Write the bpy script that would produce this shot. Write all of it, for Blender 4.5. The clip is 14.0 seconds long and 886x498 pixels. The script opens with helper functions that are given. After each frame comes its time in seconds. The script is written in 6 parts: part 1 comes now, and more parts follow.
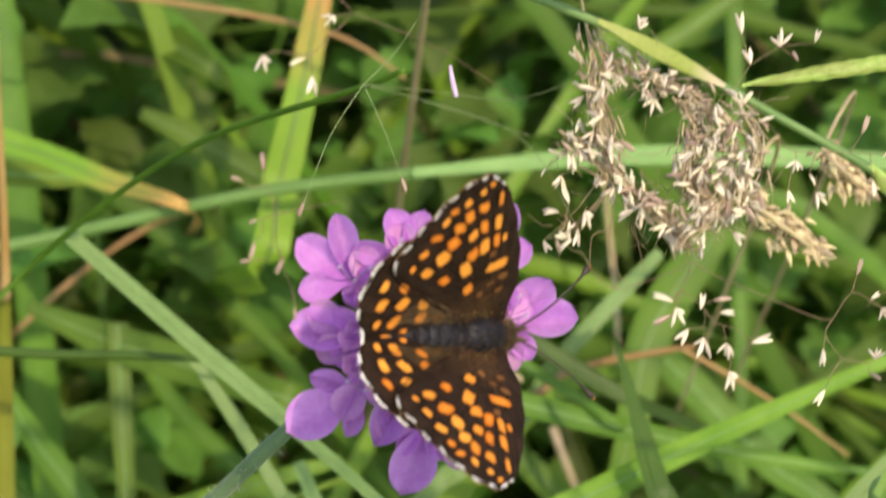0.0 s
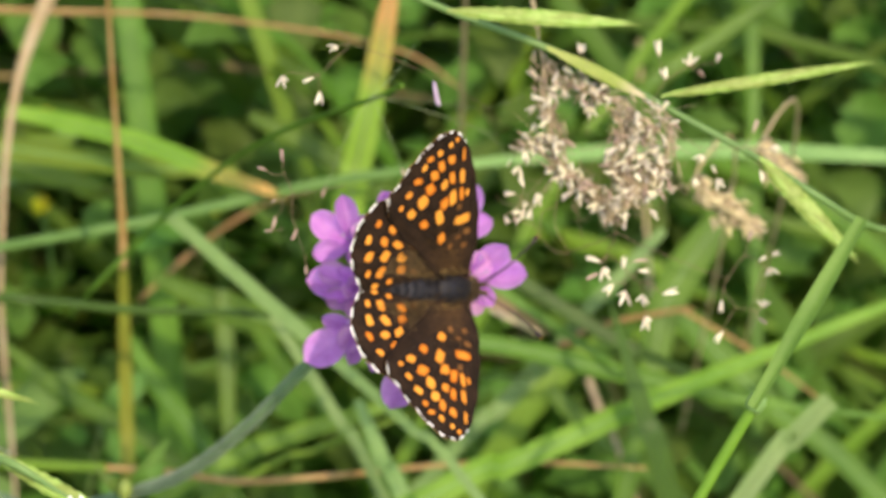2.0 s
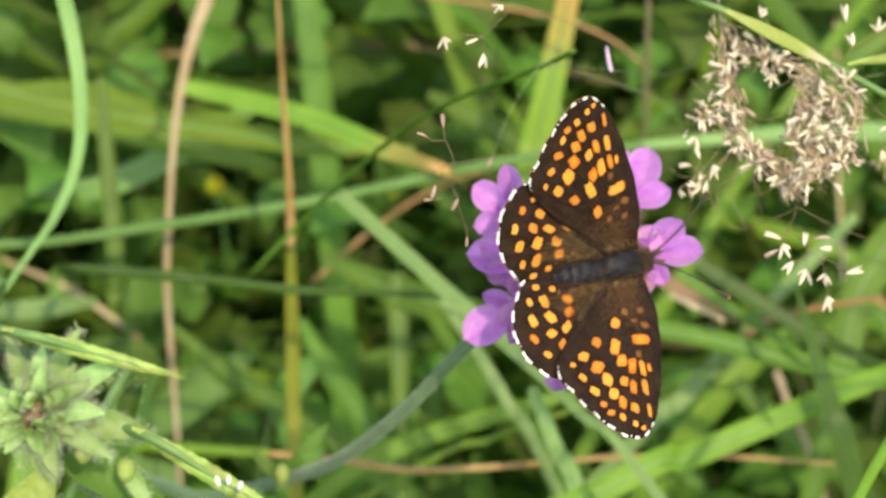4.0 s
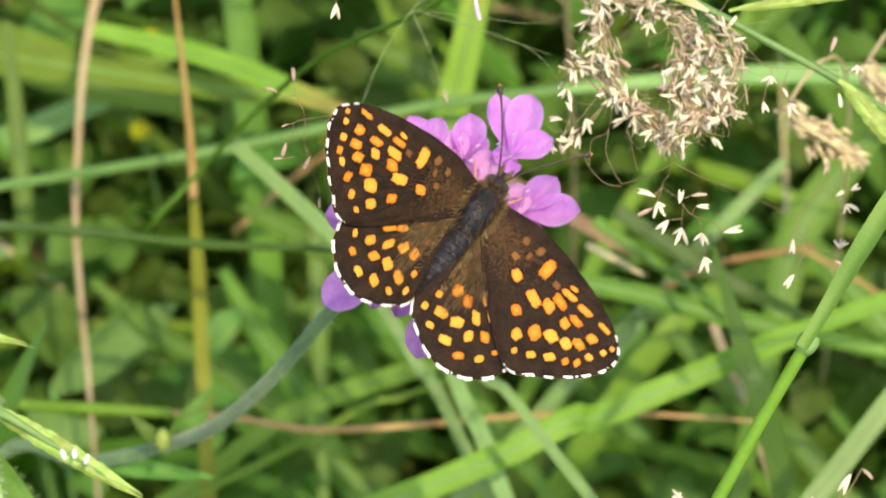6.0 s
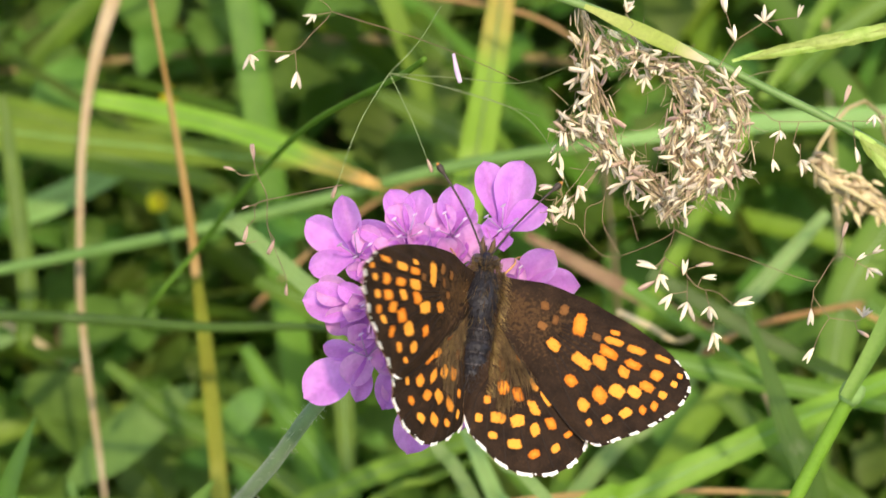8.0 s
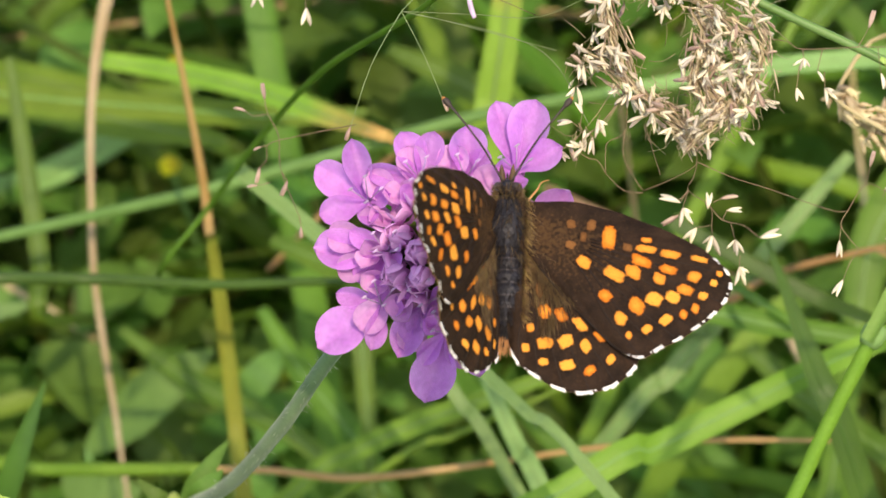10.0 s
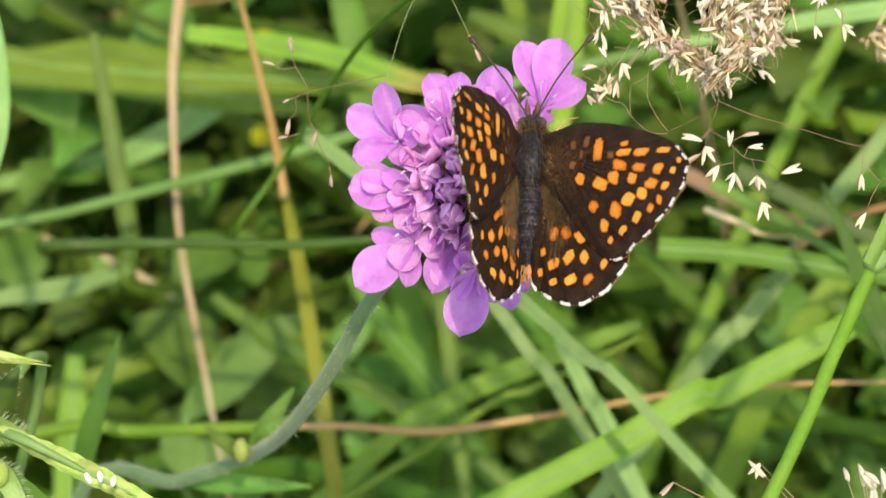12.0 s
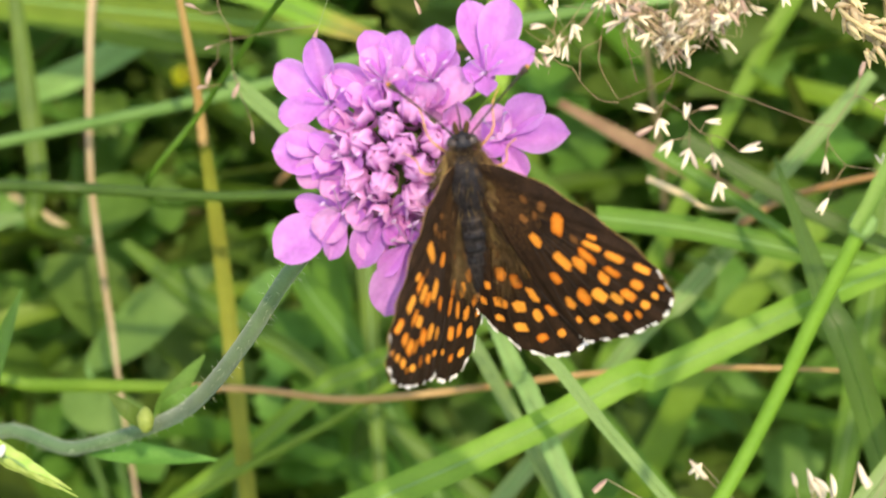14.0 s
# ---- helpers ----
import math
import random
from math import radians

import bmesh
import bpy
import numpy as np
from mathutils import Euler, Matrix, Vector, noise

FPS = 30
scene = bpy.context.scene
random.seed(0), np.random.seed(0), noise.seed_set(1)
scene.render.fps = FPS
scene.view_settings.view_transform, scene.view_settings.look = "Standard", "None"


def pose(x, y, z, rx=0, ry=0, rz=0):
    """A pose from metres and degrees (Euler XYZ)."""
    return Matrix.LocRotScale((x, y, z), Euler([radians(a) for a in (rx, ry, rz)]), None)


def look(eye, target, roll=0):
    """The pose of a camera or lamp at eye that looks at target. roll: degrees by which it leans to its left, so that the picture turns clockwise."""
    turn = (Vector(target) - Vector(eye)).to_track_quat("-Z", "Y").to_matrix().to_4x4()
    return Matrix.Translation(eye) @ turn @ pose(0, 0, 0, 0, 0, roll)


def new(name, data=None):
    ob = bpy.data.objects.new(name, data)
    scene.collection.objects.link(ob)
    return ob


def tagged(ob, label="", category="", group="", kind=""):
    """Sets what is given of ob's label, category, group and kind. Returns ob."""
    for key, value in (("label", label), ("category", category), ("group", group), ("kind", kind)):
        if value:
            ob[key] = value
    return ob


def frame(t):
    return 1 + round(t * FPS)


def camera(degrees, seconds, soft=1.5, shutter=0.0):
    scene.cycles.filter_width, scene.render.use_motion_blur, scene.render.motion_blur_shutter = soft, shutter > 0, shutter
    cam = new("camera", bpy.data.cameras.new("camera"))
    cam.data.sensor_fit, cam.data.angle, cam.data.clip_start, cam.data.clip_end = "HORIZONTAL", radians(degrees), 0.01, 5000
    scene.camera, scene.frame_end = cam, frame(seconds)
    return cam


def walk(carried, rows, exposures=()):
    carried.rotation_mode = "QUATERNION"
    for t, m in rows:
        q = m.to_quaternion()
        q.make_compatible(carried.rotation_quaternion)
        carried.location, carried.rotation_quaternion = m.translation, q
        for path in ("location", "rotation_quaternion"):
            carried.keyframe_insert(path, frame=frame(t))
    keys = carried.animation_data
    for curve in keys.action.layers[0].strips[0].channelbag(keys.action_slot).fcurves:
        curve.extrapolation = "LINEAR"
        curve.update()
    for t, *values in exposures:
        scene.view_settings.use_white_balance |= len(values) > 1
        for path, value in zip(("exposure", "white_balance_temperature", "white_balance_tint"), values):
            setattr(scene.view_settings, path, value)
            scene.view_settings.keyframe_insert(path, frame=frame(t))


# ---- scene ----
cam = camera(16.0, 14.0, shutter=0.4)
cam.data.dof.use_dof = True
cam.data.dof.focus_distance = 0.278
cam.data.dof.aperture_fstop = 52.0
walk(cam, [
    (0, pose(-0.0366, -0.1830, 0.4210, 47.12, -6.88, -5.47)),
    (0.5, pose(-0.0314, -0.1791, 0.4175, 45.45, -6.39, -4.01)),
    (1, pose(-0.0358, -0.1910, 0.4315, 46.04, -6.33, -3.48)),
    (1.3, pose(-0.0303, -0.1994, 0.4435, 45.67, -5.48, -2.73)),
    (1.5, pose(-0.0356, -0.2307, 0.4663, 46.39, -5.64, -2.97)),
    (2, pose(-0.0236, -0.2436, 0.4754, 46.74, -4.19, -2.56)),
    (2.5, pose(-0.0225, -0.2366, 0.4696, 46.90, -3.79, -1.96)),
    (2.8, pose(-0.0221, -0.2257, 0.4574, 46.48, -3.31, -1.32)),
    (3, pose(-0.0232, -0.2382, 0.4629, 47.07, -2.95, -0.72)),
    (5.5, pose(-0.0017, -0.2216, 0.4547, 45.58, -1.59, 1.28)),
    (6, pose(0.0019, -0.2190, 0.4531, 45.30, -1.06, 1.32)),
    (6.5, pose(0.0041, -0.2140, 0.4509, 45.33, -0.40, 1.10)),
    (7, pose(0.0075, -0.2097, 0.4443, 46.21, 0.86, 0.70)),
    (7.5, pose(0.0116, -0.2015, 0.4390, 46.35, 1.38, 1.19)),
    (8, pose(0.0136, -0.1974, 0.4377, 45.99, 2.02, 1.31)),
    (8.5, pose(0.0113, -0.2004, 0.4363, 45.62, 2.64, 0.50)),
    (11, pose(0.0197, -0.1926, 0.4282, 45.78, 4.77, 1.17)),
    (11.5, pose(0.0260, -0.2059, 0.4382, 45.63, 6.48, 0.87)),
    (12, pose(0.0259, -0.2027, 0.4315, 45.55, 6.61, 1.73)),
    (12.5, pose(0.0234, -0.1894, 0.4206, 45.10, 5.69, 2.03)),
    (13, pose(0.0251, -0.1850, 0.4276, 44.14, 4.95, 2.24)),
    (13.5, pose(0.0217, -0.1848, 0.4226, 44.50, 4.28, 2.02)),
    (14, pose(0.0233, -0.1862, 0.4187, 44.52, 3.69, 2.59)),
], exposures=[(0.0, -0.20, 8150, 17), (3.2, -0.10, 8100, 14), (6.0, 0.06, 8100, 12), (8.7, -0.08, 8250, 17), (10.8, -0.14, 8250, 17), (12.5, 0.08, 8300, 14), (14.0, 0.08, 8350, 14)])
# Sight axes: x to the right, y up the picture, z towards the viewer; origin in the flower head.
SIGHT = pose(0, 0, 0.24, 45)
MM = 0.001

# ---- world, sun ----
world = bpy.data.worlds.new("sky")
scene.world = world
world.use_nodes = True
wn = world.node_tree.nodes
sky = wn.new("ShaderNodeTexSky")
sky.sky_type = "NISHITA"
sky.sun_disc = False
SUN_FROM = (SIGHT.to_3x3() @ Vector((0.20, 0.25, 0.93))).normalized()
sky.sun_elevation = math.asin(SUN_FROM.z)
sky.sun_rotation = math.atan2(SUN_FROM.x, SUN_FROM.y)
wn["Background"].inputs["Strength"].default_value = 0.44
world.node_tree.links.new(sky.outputs[0], wn["Background"].inputs["Color"])
sun = new("sun", bpy.data.lights.new("sun", "SUN"))
sun.data.energy, sun.data.angle, sun.data.color = 3.9, radians(0.8), (1.0, 0.94, 0.82)
sun.matrix_world = look(SUN_FROM * 3, (0, 0, 0))


# ---- materials ----
def mixed(nodes, links, fac, a, b, kind="MIX"):
    m = nodes.new("ShaderNodeMix")
    m.data_type, m.blend_type = "RGBA", kind
    for socket, value in ((m.inputs["Factor"], fac), (m.inputs[6], a), (m.inputs[7], b)):
        if isinstance(value, bpy.types.NodeSocket):
            links.new(value, socket)
        elif isinstance(value, (int, float)):
            socket.default_value = value
        else:
            socket.default_value = (*value, 1)
    return m.outputs[2]


def ramp(nodes, links, source, stops):
    r = nodes.new("ShaderNodeValToRGB")
    while len(r.color_ramp.elements) < len(stops):
        r.color_ramp.elements.new(0.5)
    for e, (at, c) in zip(r.color_ramp.elements, stops):
        e.position = at
        e.color = (*c, 1) if not isinstance(c, (int, float)) else (c, c, c, 1)
    links.new(source, r.inputs[0])
    return r.outputs[0]


def noise_out(nodes, links, scale, detail=3.0, stretch=(1, 1, 1), coord="Object"):
    tc, mp, nz = nodes.new("ShaderNodeTexCoord"), nodes.new("ShaderNodeMapping"), nodes.new("ShaderNodeTexNoise")
    links.new(tc.outputs[coord], mp.inputs[0])
    mp.inputs["Scale"].default_value = stretch
    links.new(mp.outputs[0], nz.inputs["Vector"])
    nz.inputs["Scale"].default_value, nz.inputs["Detail"].default_value = scale, detail
    return nz.outputs["Fac"]


def surface(name, a, b, rough=0.5, scale=400, through_light=0.0, tip=None, tip_from=0.6, streaks=0.0, bump=0.15, fine=3000, spread=0.25, sheen=0.0, spec=0.3):
    """Two tones mixed by coarse and fine noise, a per-object shift, and light passing through thin tissue.
    tip: a second colour towards the end of the UV's length; streaks: lengthwise veins across the UV's width."""
    mat = bpy.data.materials.new(name)
    mat.use_nodes = True
    nodes, links = mat.node_tree.nodes, mat.node_tree.links
    bsdf, out = nodes["Principled BSDF"], nodes["Material Output"]
    coarse = noise_out(nodes, links, scale)
    grain = noise_out(nodes, links, fine, 2.0)
    colour = mixed(nodes, links, ramp(nodes, links, coarse, [(0.3, 0.0), (0.7, 1.0)]), a, b)
    colour = mixed(nodes, links, 0.35, colour, ramp(nodes, links, grain, [(0.25, 0.55), (0.75, 1.0)]), "MULTIPLY")
    height = grain
    if tip or streaks:
        uv = nodes.new("ShaderNodeTexCoord")
        sep = nodes.new("ShaderNodeSeparateXYZ")
        links.new(uv.outputs["UV"], sep.inputs[0])
        if tip:
            add = nodes.new("ShaderNodeMath")
            add.operation = "MULTIPLY_ADD"
            links.new(coarse, add.inputs[0])
            add.inputs[1].default_value = 0.25
            links.new(sep.outputs["Y"], add.inputs[2])
            colour = mixed(nodes, links, ramp(nodes, links, add.outputs[0], [(tip_from, 0.0), (min(1.0, tip_from + 0.22), 1.0)]), colour, tip)
        if streaks:
            wave = nodes.new("ShaderNodeTexWave")
            wave.wave_type, wave.bands_direction = "BANDS", "X"
            wave.inputs["Scale"].default_value, wave.inputs["Distortion"].default_value = streaks, 0.6
            links.new(uv.outputs["UV"], wave.inputs["Vector"])
            colour = mixed(nodes, links, 0.30, colour, ramp(nodes, links, wave.outputs["Fac"], [(0.1, 0.6), (0.8, 1.0)]), "MULTIPLY")
            height = wave.outputs["Fac"]
    info = nodes.new("ShaderNodeObjectInfo")
    geo = nodes.new("ShaderNodeNewGeometry")
    isle = nodes.new("ShaderNodeMath")
    isle.operation = "ADD"
    links.new(info.outputs["Random"], isle.inputs[0])
    links.new(geo.outputs["Random Per Island"], isle.inputs[1])
    half = nodes.new("ShaderNodeMath")
    half.operation, half.inputs[1].default_value = "FRACT", 0.0
    links.new(isle.outputs[0], half.inputs[0])
    hsv = nodes.new("ShaderNodeHueSaturation")
    for socket, low, high in (("Value", 1 - spread, 1 + spread), ("Hue", 0.5 - spread * 0.06, 0.5 + spread * 0.06)):
        mr = nodes.new("ShaderNodeMapRange")
        mr.inputs[3].default_value, mr.inputs[4].default_value = low, high
        links.new(half.outputs[0], mr.inputs[0])
        links.new(mr.outputs[0], hsv.inputs[socket])
    links.new(colour, hsv.inputs["Color"])
    colour = hsv.outputs[0]
    links.new(colour, bsdf.inputs["Base Color"])
    bsdf.inputs["Roughness"].default_value = rough
    bsdf.inputs["Specular IOR Level"].default_value = spec
    bsdf.inputs["Sheen Weight"].default_value = sheen
    bm_node = nodes.new("ShaderNodeBump")
    bm_node.inputs["Strength"].default_value, bm_node.inputs["Distance"].default_value = bump, 0.0002
    links.new(height, bm_node.inputs["Height"])
    links.new(bm_node.outputs[0], bsdf.inputs["Normal"])
    if through_light:
        tr, mx = nodes.new("ShaderNodeBsdfTranslucent"), nodes.new("ShaderNodeMixShader")
        links.new(colour, tr.inputs["Color"])
        mx.inputs[0].default_value = through_light
        links.new(bsdf.outputs[0], mx.inputs[1])
        links.new(tr.outputs[0], mx.inputs[2])
        links.new(mx.outputs[0], out.inputs["Surface"])
    return mat


def wing_scales(name, ground_a, ground_b, spot_a=None, spot_b=None, dust=(0.092, 0.047, 0.017)):
    """Butterfly wing scales. Ground tone with tawny dusting towards the root (UV y), or, with spot tones,
    a patch of bright scales that thins out raggedly at its rim (UV x from 0 in the middle to 1)."""
    mat = bpy.data.materials.new(name)
    mat.use_nodes = True
    nodes, links = mat.node_tree.nodes, mat.node_tree.links
    bsdf = nodes["Principled BSDF"]
    uv, sep = nodes.new("ShaderNodeTexCoord"), nodes.new("ShaderNodeSeparateXYZ")
    links.new(uv.outputs["UV"], sep.inputs[0])
    coarse, scales, specks = noise_out(nodes, links, 700), noise_out(nodes, links, 3600, 3.0), noise_out(nodes, links, 7000, 1.0)
    ground = mixed(nodes, links, ramp(nodes, links, coarse, [(0.3, 0.0), (0.7, 1.0)]), ground_a, ground_b)

    def shifted(source, other, amount):
        """The source, moved up and down by a noise about its mean."""
        mul, add = nodes.new("ShaderNodeMath"), nodes.new("ShaderNodeMath")
        mul.operation, mul.inputs[1].default_value, mul.inputs[2].default_value = "MULTIPLY_ADD", amount, -0.5 * amount
        add.operation = "ADD"
        links.new(other, mul.inputs[0])
        links.new(mul.outputs[0], add.inputs[0])
        links.new(source, add.inputs[1])
        return add.outputs[0]

    if spot_a:
        info = nodes.new("ShaderNodeObjectInfo")
        colour = mixed(nodes, links, info.outputs["Random"], spot_a, spot_b)
        heart = ramp(nodes, links, shifted(sep.outputs["X"], coarse, 0.9), [(0.2, 0.5), (0.7, 0.0)])
        colour = mixed(nodes, links, heart, colour, spot_b)
        colour = mixed(nodes, links, ramp(nodes, links, specks, [(0.60, 0.0), (0.70, 0.35)]), colour, ground)
        colour = mixed(nodes, links, ramp(nodes, links, shifted(sep.outputs["X"], scales, 0.55), [(0.76, 0.0), (0.98, 1.0)]), colour, ground)
    else:
        colour = mixed(nodes, links, ramp(nodes, links, shifted(sep.outputs["Y"], scales, 1.6), [(0.05, 0.6), (0.42, 0.0)]), ground, dust)
        colour = mixed(nodes, links, ramp(nodes, links, specks, [(0.60, 0.0), (0.70, 0.25)]), colour, dust)
    links.new(colour, bsdf.inputs["Base Color"])
    bsdf.inputs["Roughness"].default_value, bsdf.inputs["Specular IOR Level"].default_value = 0.75, 0.10
    bump = nodes.new("ShaderNodeBump")
    bump.inputs["Strength"].default_value, bump.inputs["Distance"].default_value = 0.6, 0.0002
    links.new(scales, bump.inputs["Height"])
    links.new(bump.outputs[0], bsdf.inputs["Normal"])
    return mat


GREEN = surface("grass_green", (0.082, 0.19, 0.018), (0.145, 0.29, 0.03), 0.46, 120, 0.4, streaks=7, tip=(0.22, 0.19, 0.06), tip_from=1.02)
DARK = surface("grass_dark", (0.048, 0.11, 0.016), (0.08, 0.17, 0.024), 0.42, 120, 0.25, streaks=7)
LIME = surface("grass_lime", (0.15, 0.295, 0.025), (0.225, 0.385, 0.045), 0.46, 120, 0.4, streaks=6)
YOUNG = surface("young_sheath", (0.30, 0.42, 0.06), (0.48, 0.55, 0.16), 0.45, 120, 0.3, tip=(0.7, 0.6, 0.36), tip_from=0.8, streaks=6)
SHEATH = surface("grass_sheath", (0.11, 0.24, 0.035), (0.17, 0.32, 0.055), 0.5, 120, 0.25, streaks=6)
PALE = surface("grass_pale", (0.17, 0.325, 0.09), (0.25, 0.425, 0.13), 0.45, 120, 0.25, streaks=6)
DULL_GREEN = surface("grass_dull", (0.115, 0.235, 0.05), (0.17, 0.31, 0.08), 0.5, 120, 0.25, streaks=6)
TURNING = surface("grass_turning", (0.18, 0.34, 0.03), (0.26, 0.43, 0.05), 0.45, 120, 0.3, tip=(0.55, 0.28, 0.09), tip_from=0.82, streaks=6)
ORANGE_END = surface("grass_orange_end", (0.18, 0.34, 0.03), (0.26, 0.43, 0.05), 0.45, 120, 0.3, tip=(0.55, 0.28, 0.09), tip_from=0.54, streaks=6)
STRAW = surface("grass_straw", (0.52, 0.40, 0.19), (0.67, 0.56, 0.33), 0.55, 150, 0.2, streaks=5)
RUST = surface("grass_rust", (0.40, 0.23, 0.075), (0.52, 0.34, 0.14), 0.5, 150, 0.15, streaks=5)
OLIVE = surface("grass_olive", (0.25, 0.27, 0.035), (0.30, 0.36, 0.05), 0.5, 150, 0.2, tip=(0.45, 0.23, 0.06), tip_from=1.0, streaks=5)
UNDER = surface("sward_green", (0.09, 0.185, 0.02), (0.155, 0.30, 0.036), 0.5, 60, 0.6, streaks=6, spread=0.55)
LEAF = surface("herb_leaf", (0.10, 0.215, 0.032), (0.165, 0.315, 0.058), 0.55, 250, 0.5, spread=0.4, bump=0.4)
HERB = surface("broad_leaf", (0.105, 0.225, 0.042), (0.17, 0.32, 0.07), 0.5, 150, 0.35, streaks=4, bump=0.3)
LITTER = surface("dry_litter", (0.16, 0.09, 0.045), (0.36, 0.25, 0.13), 0.7, 150, 0.1, spread=0.5)
EARTH = surface("earth", (0.115, 0.10, 0.045), (0.12, 0.18, 0.05), 0.9, 60, bump=0.8, fine=800)
STEM = surface("hairy_stem", (0.068, 0.135, 0.050), (0.110, 0.190, 0.075), 0.6, 300, sheen=0.2)
CULM = surface("culm", (0.10, 0.21, 0.05), (0.16, 0.28, 0.08), 0.45, 200)
SPIKE = surface("grass_spike", (0.25, 0.39, 0.065), (0.38, 0.50, 0.13), 0.5, 900, 0.2)
BRACT = surface("hairy_bract", (0.27, 0.46, 0.12), (0.47, 0.64, 0.27), 0.55, 500, 0.4, spread=0.3, bump=0.3)
CREAM = surface("ripe_spikelet", (0.78, 0.66, 0.46), (0.95, 0.89, 0.72), 0.5, 900, 0.4, spread=0.3, bump=0.3)
BLUSH = surface("unripe_spikelet", (0.44, 0.28, 0.21), (0.62, 0.46, 0.35), 0.5, 900, 0.3, spread=0.3)
HUSK = surface("straw_husk", (0.46, 0.34, 0.20), (0.68, 0.54, 0.36), 0.55, 900, 0.25, spread=0.35)
THREAD = surface("panicle_branch", (0.25, 0.22, 0.11), (0.36, 0.26, 0.15), 0.5, 600)
SILK = surface("green_thread", (0.17, 0.24, 0.09), (0.25, 0.32, 0.14), 0.5, 600)
WIRE = surface("brown_wire", (0.16, 0.11, 0.055), (0.25, 0.17, 0.09), 0.5, 600)
WEB = surface("pale_thread", (0.34, 0.42, 0.26), (0.45, 0.5, 0.34), 0.4, 600)
PETAL = surface("petal_mauve", (0.58, 0.16, 0.68), (0.85, 0.42, 0.92), 0.42, 250, 0.40, streaks=9, spread=0.10, sheen=0.2, bump=0.25)
FLORET = surface("floret_rose", (0.66, 0.23, 0.63), (0.90, 0.52, 0.84), 0.5, 500, 0.40, spread=0.15)
STAMEN = surface("stamen", (0.50, 0.33, 0.58), (0.66, 0.50, 0.68), 0.5, 900, 0.2)
WITHERED = surface("withered_floret", (0.50, 0.36, 0.50), (0.64, 0.50, 0.62), 0.5, 900, 0.2)
YELLOW = surface("petal_yellow", (0.66, 0.58, 0.02), (0.76, 0.68, 0.05), 0.45, 500, 0.25)
WING = wing_scales("wing_brown", (0.011, 0.0062, 0.0035), (0.029, 0.0155, 0.0085))
ORANGE = wing_scales("wing_orange", (0.011, 0.0062, 0.0035), (0.029, 0.0155, 0.0085), (0.54, 0.135, 0.012), (0.80, 0.315, 0.046))
DULL = wing_scales("wing_dull_orange", (0.011, 0.0062, 0.0035), (0.029, 0.0155, 0.0085), (0.10, 0.040, 0.012), (0.20, 0.085, 0.025))
VEIN = surface("wing_vein", (0.010, 0.006, 0.004), (0.020, 0.011, 0.006), 0.6, 500, fine=9000, spread=0.0, spec=0.2)
UNDERWING = surface("underwing", (0.42, 0.22, 0.07), (0.55, 0.36, 0.16), 0.6, 500, 0.1, spread=0.0)
FRINGE = surface("white_fringe", (0.72, 0.69, 0.62), (0.88, 0.86, 0.80), 0.7, 900, 0.1, spread=0.1)
BODY = surface("body_dark", (0.006, 0.006, 0.009), (0.018, 0.017, 0.022), 0.5, 900, bump=0.6, spread=0.0)
RING = surface("body_ring", (0.055, 0.048, 0.05), (0.10, 0.085, 0.08), 0.6, 900, spread=0.0)
GOLD = surface("golden_fur", (0.26, 0.155, 0.05), (0.48, 0.32, 0.13), 0.5, 900, 0.25, spread=0.35)
SCALE = surface("ripe_scale", (0.60, 0.47, 0.25), (0.80, 0.67, 0.41), 0.55, 900, 0.35, spread=0.3)
FUR = surface("grey_fur", (0.022, 0.02, 0.021), (0.06, 0.052, 0.05), 0.5, 900, 0.15, spread=0.3)
TAIL = surface("tail_tuft", (0.45, 0.20, 0.07), (0.60, 0.32, 0.14), 0.6, 900, spread=0.0)
HAIR = surface("tawny_hair", (0.075, 0.045, 0.019), (0.21, 0.13, 0.055), 0.5, 900, 0.2, spread=0.35)
EYE = surface("eye", (0.03, 0.022, 0.02), (0.06, 0.045, 0.04), 0.15, 900, spread=0.0)
ANTENNA = surface("antenna", (0.03, 0.022, 0.018), (0.05, 0.035, 0.025), 0.5, 2500, spread=0.0)
CLUB = surface("antenna_club", (0.35, 0.14, 0.03), (0.5, 0.22, 0.05), 0.5, 900, spread=0.0)
LEG = surface("leg", (0.50, 0.24, 0.08), (0.60, 0.33, 0.13), 0.5, 900, spread=0.0)


# ---- mesh helpers ----
def spot(u, v, w):
    """A place from millimetres along the sight axes."""
    return SIGHT @ Vector((u * MM, v * MM, w * MM))


def linked(name, bm, material, parent=None, smooth=True):
    me = bpy.data.meshes.new(name)
    bm.to_mesh(me)
    bm.free()
    for m in material if isinstance(material, (list, tuple)) else [material]:
        me.materials.append(m)
    if smooth:
        me.polygons.foreach_set("use_smooth", [True] * len(me.polygons))
    ob = new(name, me)
    ob.parent = parent
    return ob


def part(name, bm, material, parent, label=""):
    ob = linked(name, bm, material, parent)
    return tagged(ob, label) if label else ob


def curve_at(points, t):
    """Catmull-Rom through the points; t from 0 to 1."""
    n = len(points) - 1
    x = min(max(t, 0.0), 1.0) * n
    i = min(int(x), n - 1)
    f = x - i
    p = [points[min(max(k, 0), n)] for k in (i - 1, i, i + 1, i + 2)]
    return 0.5 * (2 * p[1] + (p[2] - p[0]) * f + (2 * p[0] - 5 * p[1] + 4 * p[2] - p[3]) * f * f + (3 * p[1] - p[0] - 3 * p[2] + p[3]) * f**3)


def along(points, steps):
    pts = [curve_at(points, k / steps) for k in range(steps + 1)]
    ways = [(pts[min(k + 1, steps)] - pts[max(k - 1, 0)]).normalized() for k in range(steps + 1)]
    return pts, ways


